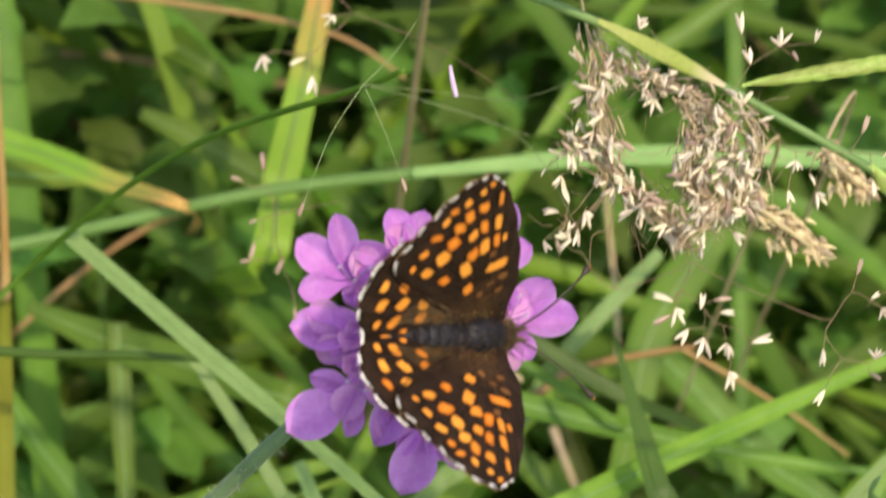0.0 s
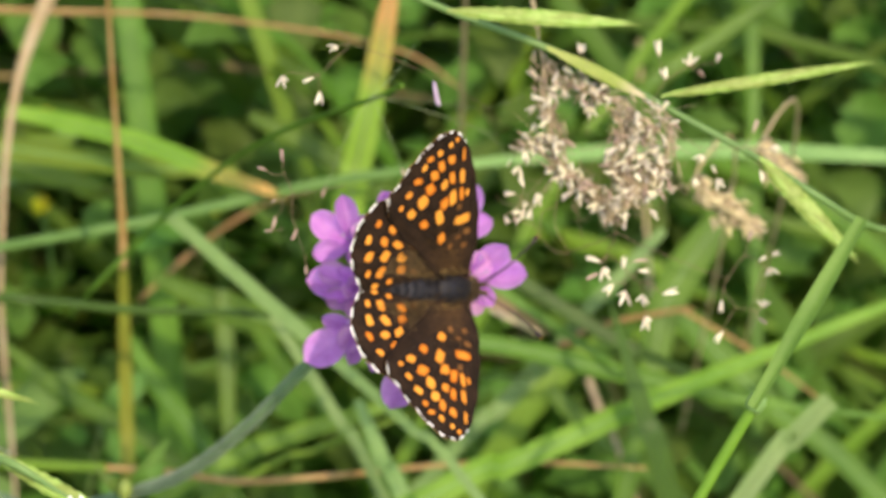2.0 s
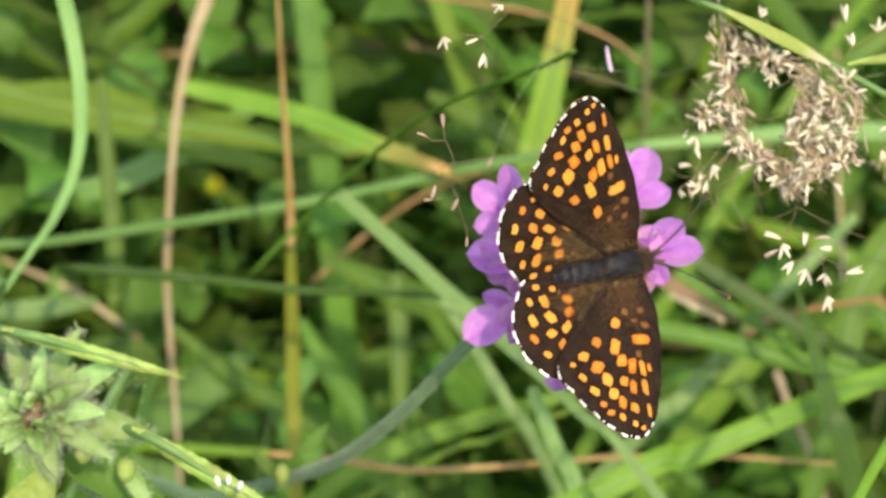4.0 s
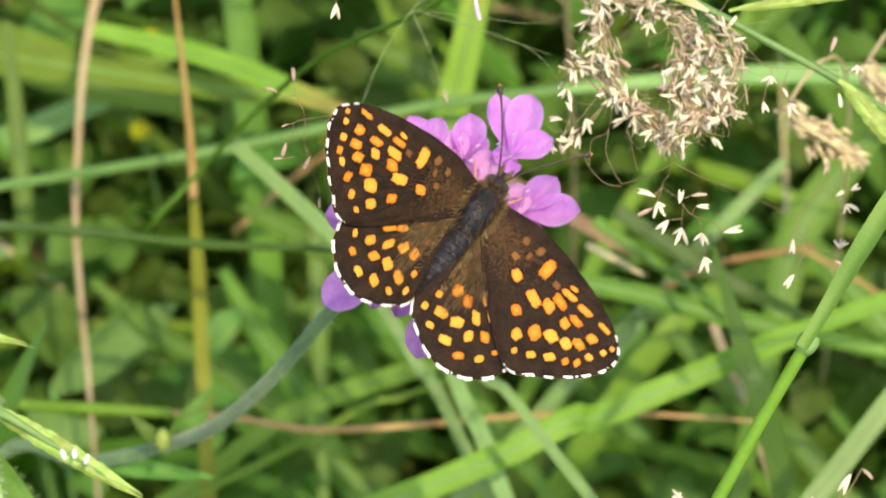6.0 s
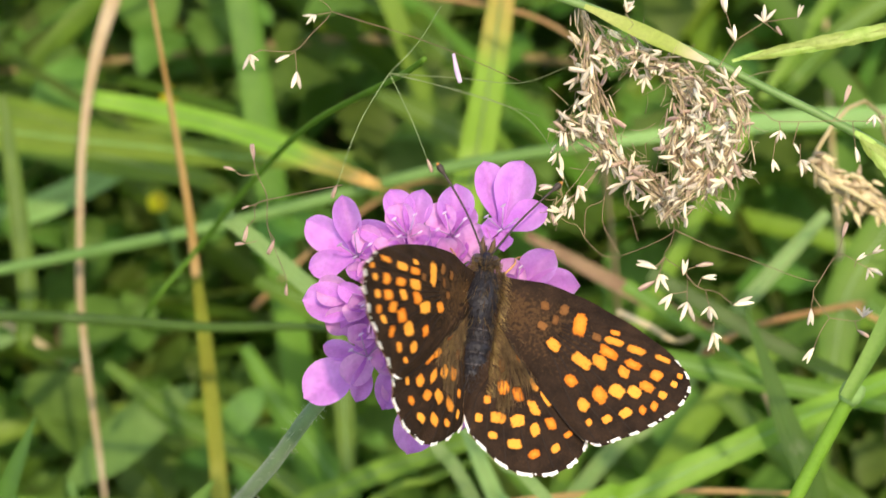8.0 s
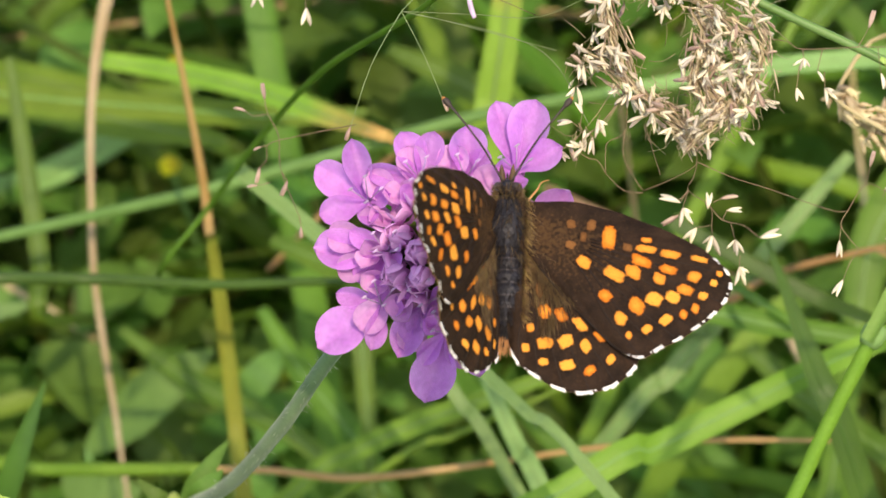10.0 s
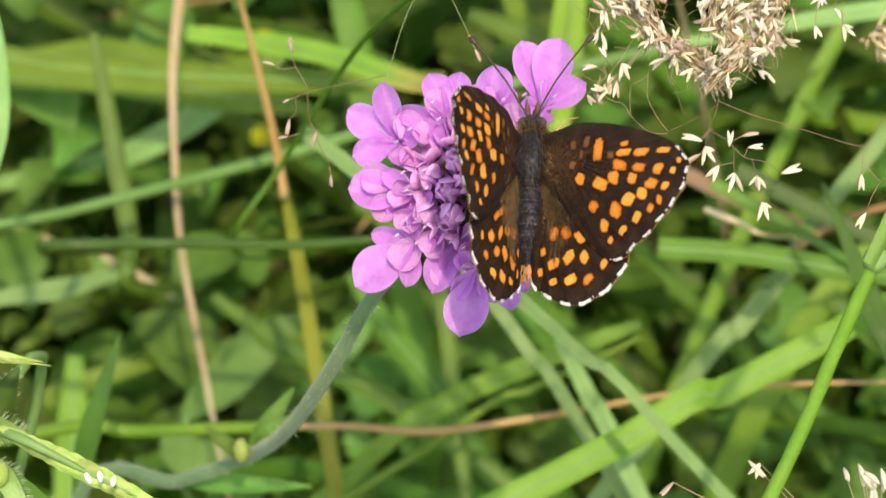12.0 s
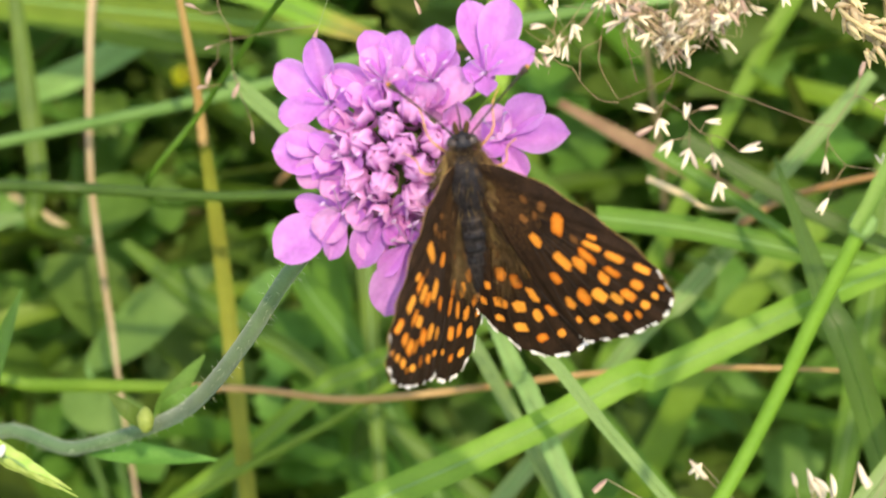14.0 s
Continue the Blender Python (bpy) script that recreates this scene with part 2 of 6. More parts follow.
def ribbon(bm, points, widths, facing, steps=18, fold=0.22, twist=0.0, thick=0.0):
    """A grass blade: a band with a crease down its middle and a rounded edge. facing: the way its upper side looks."""
    uv = bm.loops.layers.uv.verify()
    pts, ways = along(points, steps)
    rows = []
    for k, (p, d) in enumerate(zip(pts, ways)):
        t = k / steps
        w = curve_at(widths, t) * 0.5
        side = d.cross(facing).normalized()
        up = side.cross(d).normalized()
        turn = Matrix.Rotation(twist * t, 3, d)
        side, up = turn @ side, turn @ up
        rows.append([bm.verts.new(p + side * (s * w) + up * (abs(s) * w * fold - (0.12 * w if abs(s) == 0.5 else 0))) for s in (-1, -0.5, 0, 0.5, 1)])
    for k in range(steps):
        for j in range(4):
            f = bm.faces.new((rows[k][j], rows[k][j + 1], rows[k + 1][j + 1], rows[k + 1][j]))
            for loop, (a, b) in zip(f.loops, ((j, k), (j + 1, k), (j + 1, k + 1), (j, k + 1))):
                loop[uv].uv = (a / 4, b / steps)
    return bm


def tube(bm, points, radii, steps=14, sides=7, closed=True):
    uv = bm.loops.layers.uv.verify()
    pts, ways = along(points, steps)
    rings = []
    ref = Vector((0.31, 0.52, 0.79))
    for k, (p, d) in enumerate(zip(pts, ways)):
        r = curve_at(radii, k / steps)
        a = d.cross(ref).normalized()
        b = d.cross(a)
        rings.append([bm.verts.new(p + (a * math.cos(6.2832 * j / sides) + b * math.sin(6.2832 * j / sides)) * r) for j in range(sides)])
    for k in range(steps):
        for j in range(sides):
            f = bm.faces.new((rings[k][j], rings[k][(j + 1) % sides], rings[k + 1][(j + 1) % sides], rings[k + 1][j]))
            for loop, (x, y) in zip(f.loops, ((j, k), (j + 1, k), (j + 1, k + 1), (j, k + 1))):
                loop[uv].uv = (x / sides, y / steps)
    if closed:
        bm.faces.new(rings[0][::-1])
        bm.faces.new(rings[-1])
    return bm


def lathe(bm, profile, sides=12, m=Matrix.Identity(4)):
    """A turned solid about y: profile of (y, radius), end points closed."""
    rings = [[bm.verts.new(m @ Vector((r * math.cos(6.2832 * j / sides), y, r * math.sin(6.2832 * j / sides)))) for j in range(sides)] for y, r in profile]
    for a, b in zip(rings, rings[1:]):
        for j in range(sides):
            bm.faces.new((a[j], b[j], b[(j + 1) % sides], a[(j + 1) % sides]))
    bm.faces.new(rings[0])
    bm.faces.new(rings[-1][::-1])
    return bm


VIEW = SIGHT.to_3x3() @ Vector((0, 0, 1))
UP = Vector((0, 0, 1))
rng = random.Random(7)
# small yellow flowers: place on the sight axes in mm, petal length
YELLOWS = ((-46.5, 15.0, -177, 1.9), (-45.5, 31.0, -183, 1.7), (-18.3, 14.4, -175, 0.7))


def crowds_flower(p):
    """Whether a place lies in the gap that each yellow flower looks out of."""
    q = SIGHT.inverted() @ p
    return any((q.x / MM - u) ** 2 + (q.y / MM - v) ** 2 < 64 for u, v, _, size in YELLOWS if size > 1)


# ---- ground ----
def ground():
    bm = bmesh.new()
    n, size = 80, 0.9
    vs = [[bm.verts.new(((i / n - 0.5) * size, (j / n - 0.5) * size + 0.2, 0.012 * noise.noise(Vector((i * 0.35, j * 0.35, 0))) * min(1, min(i, j, n - i, n - j) / 12) - 0.004)) for j in range(n + 1)] for i in range(n + 1)]
    for i in range(n):
        for j in range(n):
            bm.faces.new((vs[i][j], vs[i + 1][j], vs[i + 1][j + 1], vs[i][j + 1]))
    far = 400.0
    edge = [vs[0][0], vs[n][0], vs[n][n], vs[0][n]]
    out = [bm.verts.new((x * far, y * far, -0.004)) for x, y in ((-1, -1), (1, -1), (1, 1), (-1, 1))]
    sides = [[vs[i][0] for i in range(n + 1)], [vs[n][j] for j in range(n + 1)], [vs[n - i][n] for i in range(n + 1)], [vs[0][n - j] for j in range(n + 1)]]
    for k, line in enumerate(sides):
        for a, b in zip(line, line[1:]):
            bm.faces.new((a, out[k], b))
        bm.faces.new((line[-1], out[k], out[(k + 1) % 4]))
    tagged(linked("ground", bm, EARTH), "dark damp meadow soil between the grass", "ground", kind="structure")


ground()


def sward():
    """The close undergrowth: blades rooted in the soil, leaning all ways, kept clear of the space round the flower."""
    back = SIGHT.inverted()
    bm, dry = bmesh.new(), bmesh.new()
    made = 0
    while made < 7200:
        wide = made > 4200
        x, y = (rng.uniform(-1.1, 1.1), rng.uniform(-0.8, 1.4)) if wide else (rng.uniform(-0.19, 0.19), rng.uniform(-0.10, 0.46))
        h = rng.uniform(0.05, 0.17)
        a = rng.uniform(0, 6.2832)
        lean = rng.uniform(0.2, 1.3) * h
        root = Vector((x, y, -0.003))
        mid = root + Vector((math.cos(a) * lean * 0.35, math.sin(a) * lean * 0.35, h * 0.75))
        tip = root + Vector((math.cos(a) * lean, math.sin(a) * lean, h * rng.uniform(0.55, 1.0)))
        made += 1
        if max((back @ p).z for p in (mid, tip)) > -0.155 - rng.uniform(0, 0.03) and abs(x) < 0.25 and -0.2 < y < 0.5:
            continue
        if crowds_flower(mid) or crowds_flower(tip):
            continue
        w = rng.uniform(0.0010, 0.0036)
        target = dry if rng.random() < 0.05 else bm
        w *= 0.6 if target is dry else 1.0
        ribbon(target, [root, mid, tip], [w * 0.8, w, w * 0.7, w * 0.1], Vector((-math.cos(a), -math.sin(a), 1.0)), steps=6, fold=rng.uniform(0.1, 0.4), twist=rng.uniform(-1, 1))
    tagged(linked("sward", bm, UNDER), "dense green meadow grass growing from the soil", "grass", kind="stuff")
    tagged(linked("dry_grass", dry, LITTER), "dry brown grass litter among the green blades", "dry grass", kind="stuff")


sward()


def meadow():
    """The same grass further out, in coarser tufts."""
    r = random.Random(77)
    bm = bmesh.new()
    for k in range(6400):
        reach = 0.28 + 3.9 * r.random() ** 1.5
        a = r.uniform(0, 6.2832)
        at = Vector((math.cos(a) * reach, 0.3 + math.sin(a) * reach, -0.003))
        if abs(at.x) < 0.32 and -0.45 < at.y < 0.62:
            continue
        for _ in range(4):
            h, b = r.uniform(0.08, 0.2), r.uniform(0, 6.2832)
            out = Vector((math.cos(b), math.sin(b), 0)) * h * r.uniform(0.4, 1.1)
            root = at + Vector((r.gauss(0, 0.02), r.gauss(0, 0.02), 0))
            w = r.uniform(0.004, 0.010)
            ribbon(bm, [root, root + out * 0.4 + UP * h * 0.8, root + out + UP * h * r.uniform(0.6, 1.0)], [w, w, w * 0.15], -out + UP, steps=3, fold=0.2)
    tagged(linked("meadow", bm, UNDER), "tufted meadow grass all round the flower", "grass", kind="stuff")


meadow()


def long_grass():
    """Longer arching blades that criss-cross above the close sward."""
    back = SIGHT.inverted()
    r = random.Random(31)
    sets = [(bmesh.new(), LIME), (bmesh.new(), GREEN), (bmesh.new(), UNDER)]
    made = 0
    while made < 170:
        x, y, h = r.uniform(-0.22, 0.22), r.uniform(-0.12, 0.40), r.uniform(0.10, 0.19)
        a = r.choice((0.0, math.pi)) + r.gauss(0, 0.6)
        lean = r.uniform(0.7, 1.6) * h
        out = Vector((math.cos(a), math.sin(a), 0))
        root = Vector((x, y, -0.003))
        pts = [root, root + out * lean * 0.25 + UP * h * 0.62, root + out * lean * 0.65 + UP * h, root + out * lean * 1.15 + UP * h * r.uniform(0.7, 0.95)]
        top = max((back @ p).z for p in pts)
        if not -0.235 < top < -0.15 or any(crowds_flower(p.lerp(q, f)) for p, q in zip(pts, pts[1:]) for f in (0.0, 0.5, 1.0)):
            continue
        made += 1
        w = r.uniform(0.0022, 0.0048)
        ribbon(r.choice(sets)[0], pts, [w * 0.8, w, w * 0.8, w * 0.12], Vector((-out.x * 0.4, -out.y * 0.4 - 0.4, 1.0)), steps=14, fold=r.uniform(0.1, 0.35))
    for bm, material in sets:
        tagged(linked("long_grass", bm, material), "long arching grass blades crossing above the sward", "grass", kind="stuff")


long_grass()


def leaf_outline(t, lobes):
    """Half width of a herb leaf along its length."""
    base = math.sin(math.pi * t**0.75) ** 0.8
    return base * (0.62 + 0.38 * abs(math.cos(lobes * math.pi * t))) * 0.36


def herb_leaves():
    bm = bmesh.new()
    for k in range(3000):
        at = spot(rng.uniform(-130, 130), rng.uniform(-95, 95), rng.uniform(-245, -168))
        if at.z < 0.01 or crowds_flower(at):
            continue
        a, length = rng.uniform(0, 6.2832), rng.uniform(0.005, 0.017)
        lobes = rng.choice((0, 3, 4, 5))
        d = Vector((math.cos(a), math.sin(a), rng.uniform(-0.6, 0.9))).normalized()
        s = d.cross(UP).normalized()
        u = s.cross(d)
        rows = []
        for i in range(15):
            t = i / 14
            w = leaf_outline(t, lobes) * length
            p = at + d * (t * length) + u * (0.25 * length * math.sin(t * 2.6))
            rows.append([bm.verts.new(p + s * (w * j) + u * (abs(j) * w * 0.3)) for j in (-1, 0, 1)])
        for r0, r1 in zip(rows, rows[1:]):
            for j in (0, 1):
                bm.faces.new((r0[j], r0[j + 1], r1[j + 1], r1[j]))
    tagged(linked("herb_leaves", bm, LEAF), "small lobed green herb leaves low in the grass", "leaves", kind="stuff")


herb_leaves()


def empty_at(name, place, label, category):
    thing = tagged(new(name), label, category)
    thing.location = place
    return thing


BROAD = (((-55.7, -24.0, -152), (-49.7, -19.6, -150), (-44.4, -15.2, -149), (-38.0, -10.9, -151)), ((-58.8, -26.9, -152), (-54.3, -29.9, -150), (-48.0, -29.4, -150)), ((-35.2, -18.6, -152), (-32.1, -15.0, -150), (-28.9, -11.3, -152)))


def broad_herb():
    """A herb with broad oval leaves, low in the grass."""
    root = spot(-50, -34, -170)
    root.z = -0.004
    plant = empty_at("herb_plant", root, "low herb with broad oval pale green leaves", "herb")
    for points, width in ((BROAD[0], 6.6), (BROAD[1], 5.6), (BROAD[2], 4.4)):
        pts = [spot(*p) - root for p in points]
        bm = ribbon(bmesh.new(), pts, [w * width * MM for w in (0.25, 0.85, 1.0, 0.8, 0.1)], VIEW + Vector((0.2, 0, 0.2)), steps=18, fold=0.18)
        part("leaf", bm, HERB, plant)
        part("leaf_stalk", tube(bmesh.new(), [Vector((0, 0, 0)), pts[0] * 0.5 + Vector((0, 0, 0.004)), pts[0]], [0.5 * MM, 0.45 * MM, 0.4 * MM], steps=10, sides=6), CULM, plant)


broad_herb()


# ---- single grasses ----
def rooted(points, root):
    """Carries a blade on from one end ("start" or "end") down into the soil."""
    pts = [spot(*p) for p in points]
    if not root:
        return pts
    first = root == "start"
    end, before = (pts[0], pts[1]) if first else (pts[-1], pts[-2])
    way = (end - before).normalized()
    h = end.z
    off = SIGHT.inverted() @ end
    if off.y < -0.018:
        run = max(0.05, h * 0.9)
        extra = [end + way * (run * 0.45) + Vector((0, 0, -h * 0.12)), end + way * run]
    else:
        inside = abs(off.x) < 0.062 and abs(off.y) < 0.036
        over = Vector((way.x * 0.1, 1.0, 0)) * h if inside else Vector((way.x, way.y, 0)) * 0.5 * h
        extra = [end + over * 0.5 + Vector((0, 0, -h * (0.5 if inside else 0.25))), end + over]
        if not inside:
            run = way * 0.035
            extra = [end + run] + [p + run * 1.6 for p in extra]
    extra[-1].z = -0.004
    return extra[::-1] + pts if first else pts + extra


def spread_widths(widths, root, extra):
    lead = [widths[0]] * extra if root == "start" else []
    tail = [widths[-1]] * extra if root == "end" else []
    return [w * MM for w in lead + list(widths) + tail]


PLANTS = []


def grass_part(name, bm, material, label, pts, root, same_plant):
    """A blade or stalk under its plant, an Empty at the root; same_plant adds it to the plant before."""
    if not same_plant:
        plant = tagged(new("grass_plant"), label, "grass", "single grasses of the meadow")
        plant.location = pts[-1] if root == "end" else pts[0]
        PLANTS.append(plant)
    plant = PLANTS[-1]
    bmesh.ops.translate(bm, vec=-plant.location, verts=bm.verts)
    part(name, bm, material, plant, label if same_plant else "")


def grass_blade(points, widths, material, label, root, fold=0.2, same_plant=False):
    pts = rooted(points, root)
    bm = ribbon(bmesh.new(), pts, spread_widths(widths, root, len(pts) - len(points)), VIEW + Vector((0.15, 0, 0.25)), steps=36, fold=fold)
    grass_part("blade", bm, material, label, pts, root, same_plant)
    # the raised midrib in the blade's crease
    sizes = spread_widths(widths, root, len(pts) - len(points))
    rib = tube(bmesh.new(), pts, [max(0.05 * MM, 0.05 * w) for w in sizes], steps=36, sides=5)
    grass_part("midrib", rib, PALE if material in (PALE, GREEN, LIME, TURNING, ORANGE_END) else material, "pale raised midrib", pts, root, True)


def grass_stem(points, radii, material, label, root, same_plant=False):
    pts = rooted(points, root)
    bm = tube(bmesh.new(), pts, spread_widths(radii, root, len(pts) - len(points)), steps=34)
    grass_part("stalk", bm, material, label, pts, root, same_plant)


grass_blade([(-25.8, 10.5, -77), (-19, 4.7, -75), (-11.7, -1.6, -72), (-5.9, -6.4, -70), (-0.2, -11.3, -66), (5.9, -16.9, -60), (14.7, -25.9, -55)], [1.7, 1.9, 2.0, 1.9, 1.5, 1.3, 1.3], PALE, "pale green cut grass blade lying slanted in the meadow", "end", 0.15)
grass_blade([(-11.6, -2.5, -85), (-6.7, -9.4, -85), (-2, -16.7, -85), (4.2, -27, -85)], [1.2, 1.6, 1.6, 1.6], PALE, "thin pale green grass blade beneath the flower", "end", 0.3)
grass_stem([(-63, 4.1, -118), (-29.9, 10.4, -116), (-2.2, 17, -114), (17.6, 19.8, -112)], [0.72, 0.8, 0.8, 0.8], DULL_GREEN, "long dull green grass stem lying across the meadow", "start")
grass_blade([(15.8, 19.6, -110), (29.3, 21.2, -110), (41.3, 22.3, -110), (59, 22.7, -110), (81.6, 22.2, -110)], [1.1, 1.9, 2.4, 2.4, 2], PALE, "long pale green grass blade lying level", "", 0.3, True)
grass_blade([(-1, 7.4, -125), (1.4, 18.8, -123), (3.2, 28, -121), (5, 38.9, -119), (6.7, 50, -117)], [4.5, 4.5, 4, 3.2, 1.1], TURNING, "upright yellow-green grass blade with an orange tip", "start", 0.12)
grass_blade([(-51, 28.3, -145), (-39, 25.7, -140), (-27.9, 22.3, -132), (-18.8, 18.3, -125), (-9.2, 14.6, -118)], [2.2, 3, 3, 2.8, 0.99], ORANGE_END, "yellow-green grass blade fading to orange at its end", "end", 0.15)
grass_blade([(-69, 25.1, -150), (-56.1, 23.2, -148), (-43.3, 21.7, -146), (-28, 19.8, -142), (-15.4, 19.9, -140)], [2.9, 3.4, 3.6, 3.2, 0.85], LIME, "broad green grass blade lying level", "start", 0.15)
grass_blade([(-61, 28, -132), (-59.4, 15, -132), (-57.8, 1.8, -132), (-57, -6, -134)], [1.2, 2.4, 2.6, 2.2], GREEN, "upright green grass blade in the meadow", "end", 0.2)
grass_stem([(-49.9, 6.2, -125), (-49.9, -1.1, -126), (-49.1, -10.8, -128), (-48.2, -19.8, -130), (-47.4, -28.9, -132)], [0.49, 0.49, 0.49, 0.41, 0.33], STRAW, "thin dry pinkish straw stem", "end")
grass_blade([(-41.2, 49.9, -128), (-45, 41.4, -127), (-48, 31.5, -126), (-49.5, 20, -125), (-49.9, 6.2, -125)], [2.9, 2.1, 1.4, 1.0, 0.8], STRAW, "dry straw-coloured grass blade bent over at its top", "", 0.4, True)
grass_blade([(-30.4, -30.1, -116), (-30.9, -18.1, -112), (-31.4, -5.5, -106), (-31.7, 5.1, -98)], [2.1, 2.0, 1.8, 1.1], OLIVE, "upright olive grass sheath turning brown", "start", 0.5)
grass_stem([(-31.6, 3.6, -98), (-32, 11.9, -94), (-33.1, 25.5, -84), (-34.3, 42.8, -68)], [0.63, 0.52, 0.34, 0.26], RUST, "thin rust-brown upright grass stem", "", True)
grass_stem([(-60.6, -0.6, -92), (-43.9, -1.3, -88), (-29, -2.4, -85), (-18, -2.4, -82), (-7.1, -2.9, -78)], [0.78, 0.68, 0.58, 0.5, 0.2], DARK, "tapering green grass stem lying level", "start")
grass_stem([(-38.4, -2.6, -100), (-29.2, 7, -82), (-20.7, 14.3, -64), (-12.9, 18.9, -44), (-2.5, 21.5, -16), (0.3, 22.5, -8)], [0.31, 0.34, 0.34, 0.34, 0.31, 0.27], GREEN, "slender dark green grass culm arching over", "start")
grass_blade([(-17.3, 1.4, -135), (-16.5, -11.8, -133), (-15.4, -30.6, -130)], [2.8, 2.7, 1.8], GREEN, "upright green grass blade", "end", 0.15)
grass_blade([(-28.4, 3.5, -138.0), (-18.3, -0.8, -135.0), (-7.6, -4.0, -132.0), (6.5, -8.5, -128.0)], [1.5, 4.4, 4.8, 3.6], GREEN, "broad green grass leaf lying slanted", "end", 0.12)
grass_blade([(10.1, -26, -75), (19.8, -22.1, -78), (30.3, -17.4, -80), (37.9, -14, -82), (48.6, -9.8, -88), (61.4, -5, -95), (78, 1.6, -100)], [3.3, 3.3, 3.1, 3, 2.5, 1.9, 1.5], LIME, "bright lime green grass blade", "start", 0.2)
grass_blade([(13.2, -5.3, -92), (23.9, -6.7, -92), (33.9, -9, -92), (43.2, -10.8, -92), (54.7, -12.9, -92), (70.2, -14.7, -92)], [2.6, 2.7, 2.7, 2.4, 1.8, 0.91], GREEN, "green grass blade lying level behind the flower", "end", 0.3)
grass_blade([(32.4, 0.6, -72), (34.8, -6.2, -74), (37.8, -14.9, -76), (42.4, -27.5, -80)], [0.36, 1.5, 2.9, 3.3], DARK, "upright dark green pointed grass blade", "end", 0.35)
grass_blade([(22.9, 3.5, -102), (31.2, -1.4, -102), (40.7, -6.6, -102), (51.8, -11.1, -102)], [2.2, 2.2, 2, 0.62], DARK, "dark green grass blade slanting down", "end", 0.3)
grass_blade([(19.8, 2.2, -98), (28.4, -3.4, -98), (39.4, -10.5, -98)], [1.7, 1.5, 0.46], GREEN, "narrow green grass blade slanting down", "end", 0.35)
grass_blade([(29.7, -6.9, -112), (22.3, -15.1, -112), (14.5, -22.7, -112)], [2.4, 2.5, 2.2], PALE, "short pale green grass blade", "end", 0.2)
grass_blade([(62, 18.4, -135), (54.2, 8.9, -133), (49, 0.4, -131), (46.9, -9.6, -130), (45, -18.8, -130)], [2.5, 5.5, 5.5, 4.3, 3.3], GREEN, "broad pale-edged green grass leaf", "end", 0.2)
grass_stem([(26.7, -7.4, -110), (35.1, -3.2, -108), (46.6, -0.6, -105), (48.8, -0.4, -104)], [0.55, 0.47, 0.35, 0.27], RUST, "thin dry brown grass stem", "start")
grass_stem([(47.2, -0.6, -104), (54.2, -4.4, -103), (60.4, -8.2, -102), (66.6, -12.7, -101)], [0.31, 0.31, 0.23, 0.15], RUST, "thin dry brown curled grass tip", "", True)
grass_stem([(18.8, -1, -95), (22.6, -2.8, -95), (26.1, -4.6, -95)], [0.38, 0.42, 0.23], STRAW, "broken dry grass stalk", "end")
grass_blade([(59.6, -12.1, -60), (54.3, -17.2, -58), (47.5, -24.6, -55)], [2.6, 2.8, 2.6], PALE, "pale green cut grass blade end", "end", 0.25)
grass_stem([(-66.1, -23.5, -100), (-50.7, -23.6, -98), (-33.3, -23.9, -96)], [0.86, 0.86, 0.71], LIME, "yellow-green grass stem lying level", "start")
grass_stem([(-34, -23.9, -96), (-24.7, -24.3, -95), (-14.7, -25.4, -94), (-0.6, -24.2, -93), (12.8, -22.6, -92), (26.8, -22.1, -92), (40.9, -22.6, -92)], [0.46, 0.42, 0.46, 0.42, 0.35, 0.35, 0.18], RUST, "long dry orange-brown grass stem lying level", "", True)
grass_blade([(-26.5, -29.9, -120), (-16.3, -23.3, -120), (-5.1, -19, -120), (9.3, -14.5, -120)], [2.4, 2.7, 2.6, 1.5], LIME, "yellow-green grass blade low in the sward", "start", 0.2)
grass_stem([(-14.7, -26.5, -112), (-3.8, -21.5, -112), (9.6, -16.1, -112)], [0.55, 0.51, 0.32], LIME, "thin yellow-green grass stem", "start")
grass_blade([(40.9, 27.3, -150), (49.5, 35.8, -150), (59, 42.6, -150), (74.6, 54.4, -150)], [2.6, 3.1, 2.9, 1.7], GREEN, "green grass blade slanting upward", "start", 0.3)
grass_blade([(66, 57.1, -160), (66.8, 42.9, -160), (67.3, 28.6, -160), (67.7, 14.4, -160)], [1.9, 2.3, 2.3, 2.1], GREEN, "upright green grass blade far back", "end", 0.2)
grass_blade([(-31.9, 55.9, -175), (-20, 47.7, -172), (-11.8, 41.5, -170), (-0.9, 33.5, -168)], [3.6, 6.3, 6.5, 1.8], GREEN, "broad green grass leaf low in the sward", "end", 0.15)
grass_blade([(-13.5, 29.5, -160), (-5.6, 25.6, -158), (2.3, 20.9, -156), (9.3, 16.2, -155)], [1.7, 4, 4, 2.6], GREEN, "green grass blade low in the sward", "end", 0.2)
grass_stem([(-62.3, 42.6, -135), (-43.3, 42.3, -133), (-28.4, 42.2, -131), (-14.4, 41.1, -129), (1.2, 38.9, -127), (10.2, 36.3, -125), (16.5, 31.8, -123)], [0.58, 0.49, 0.37, 0.33, 0.33, 0.29, 0.16], RUST, "long dry brown grass stem arching over", "start")
grass_stem([(-30.1, -0.4, -150), (-21.8, 7.5, -148), (-13.4, 13.6, -146), (-5, 16.7, -144)], [0.34, 0.38, 0.38, 0.26], RUST, "thin dry brown stem low in the grass", "end")
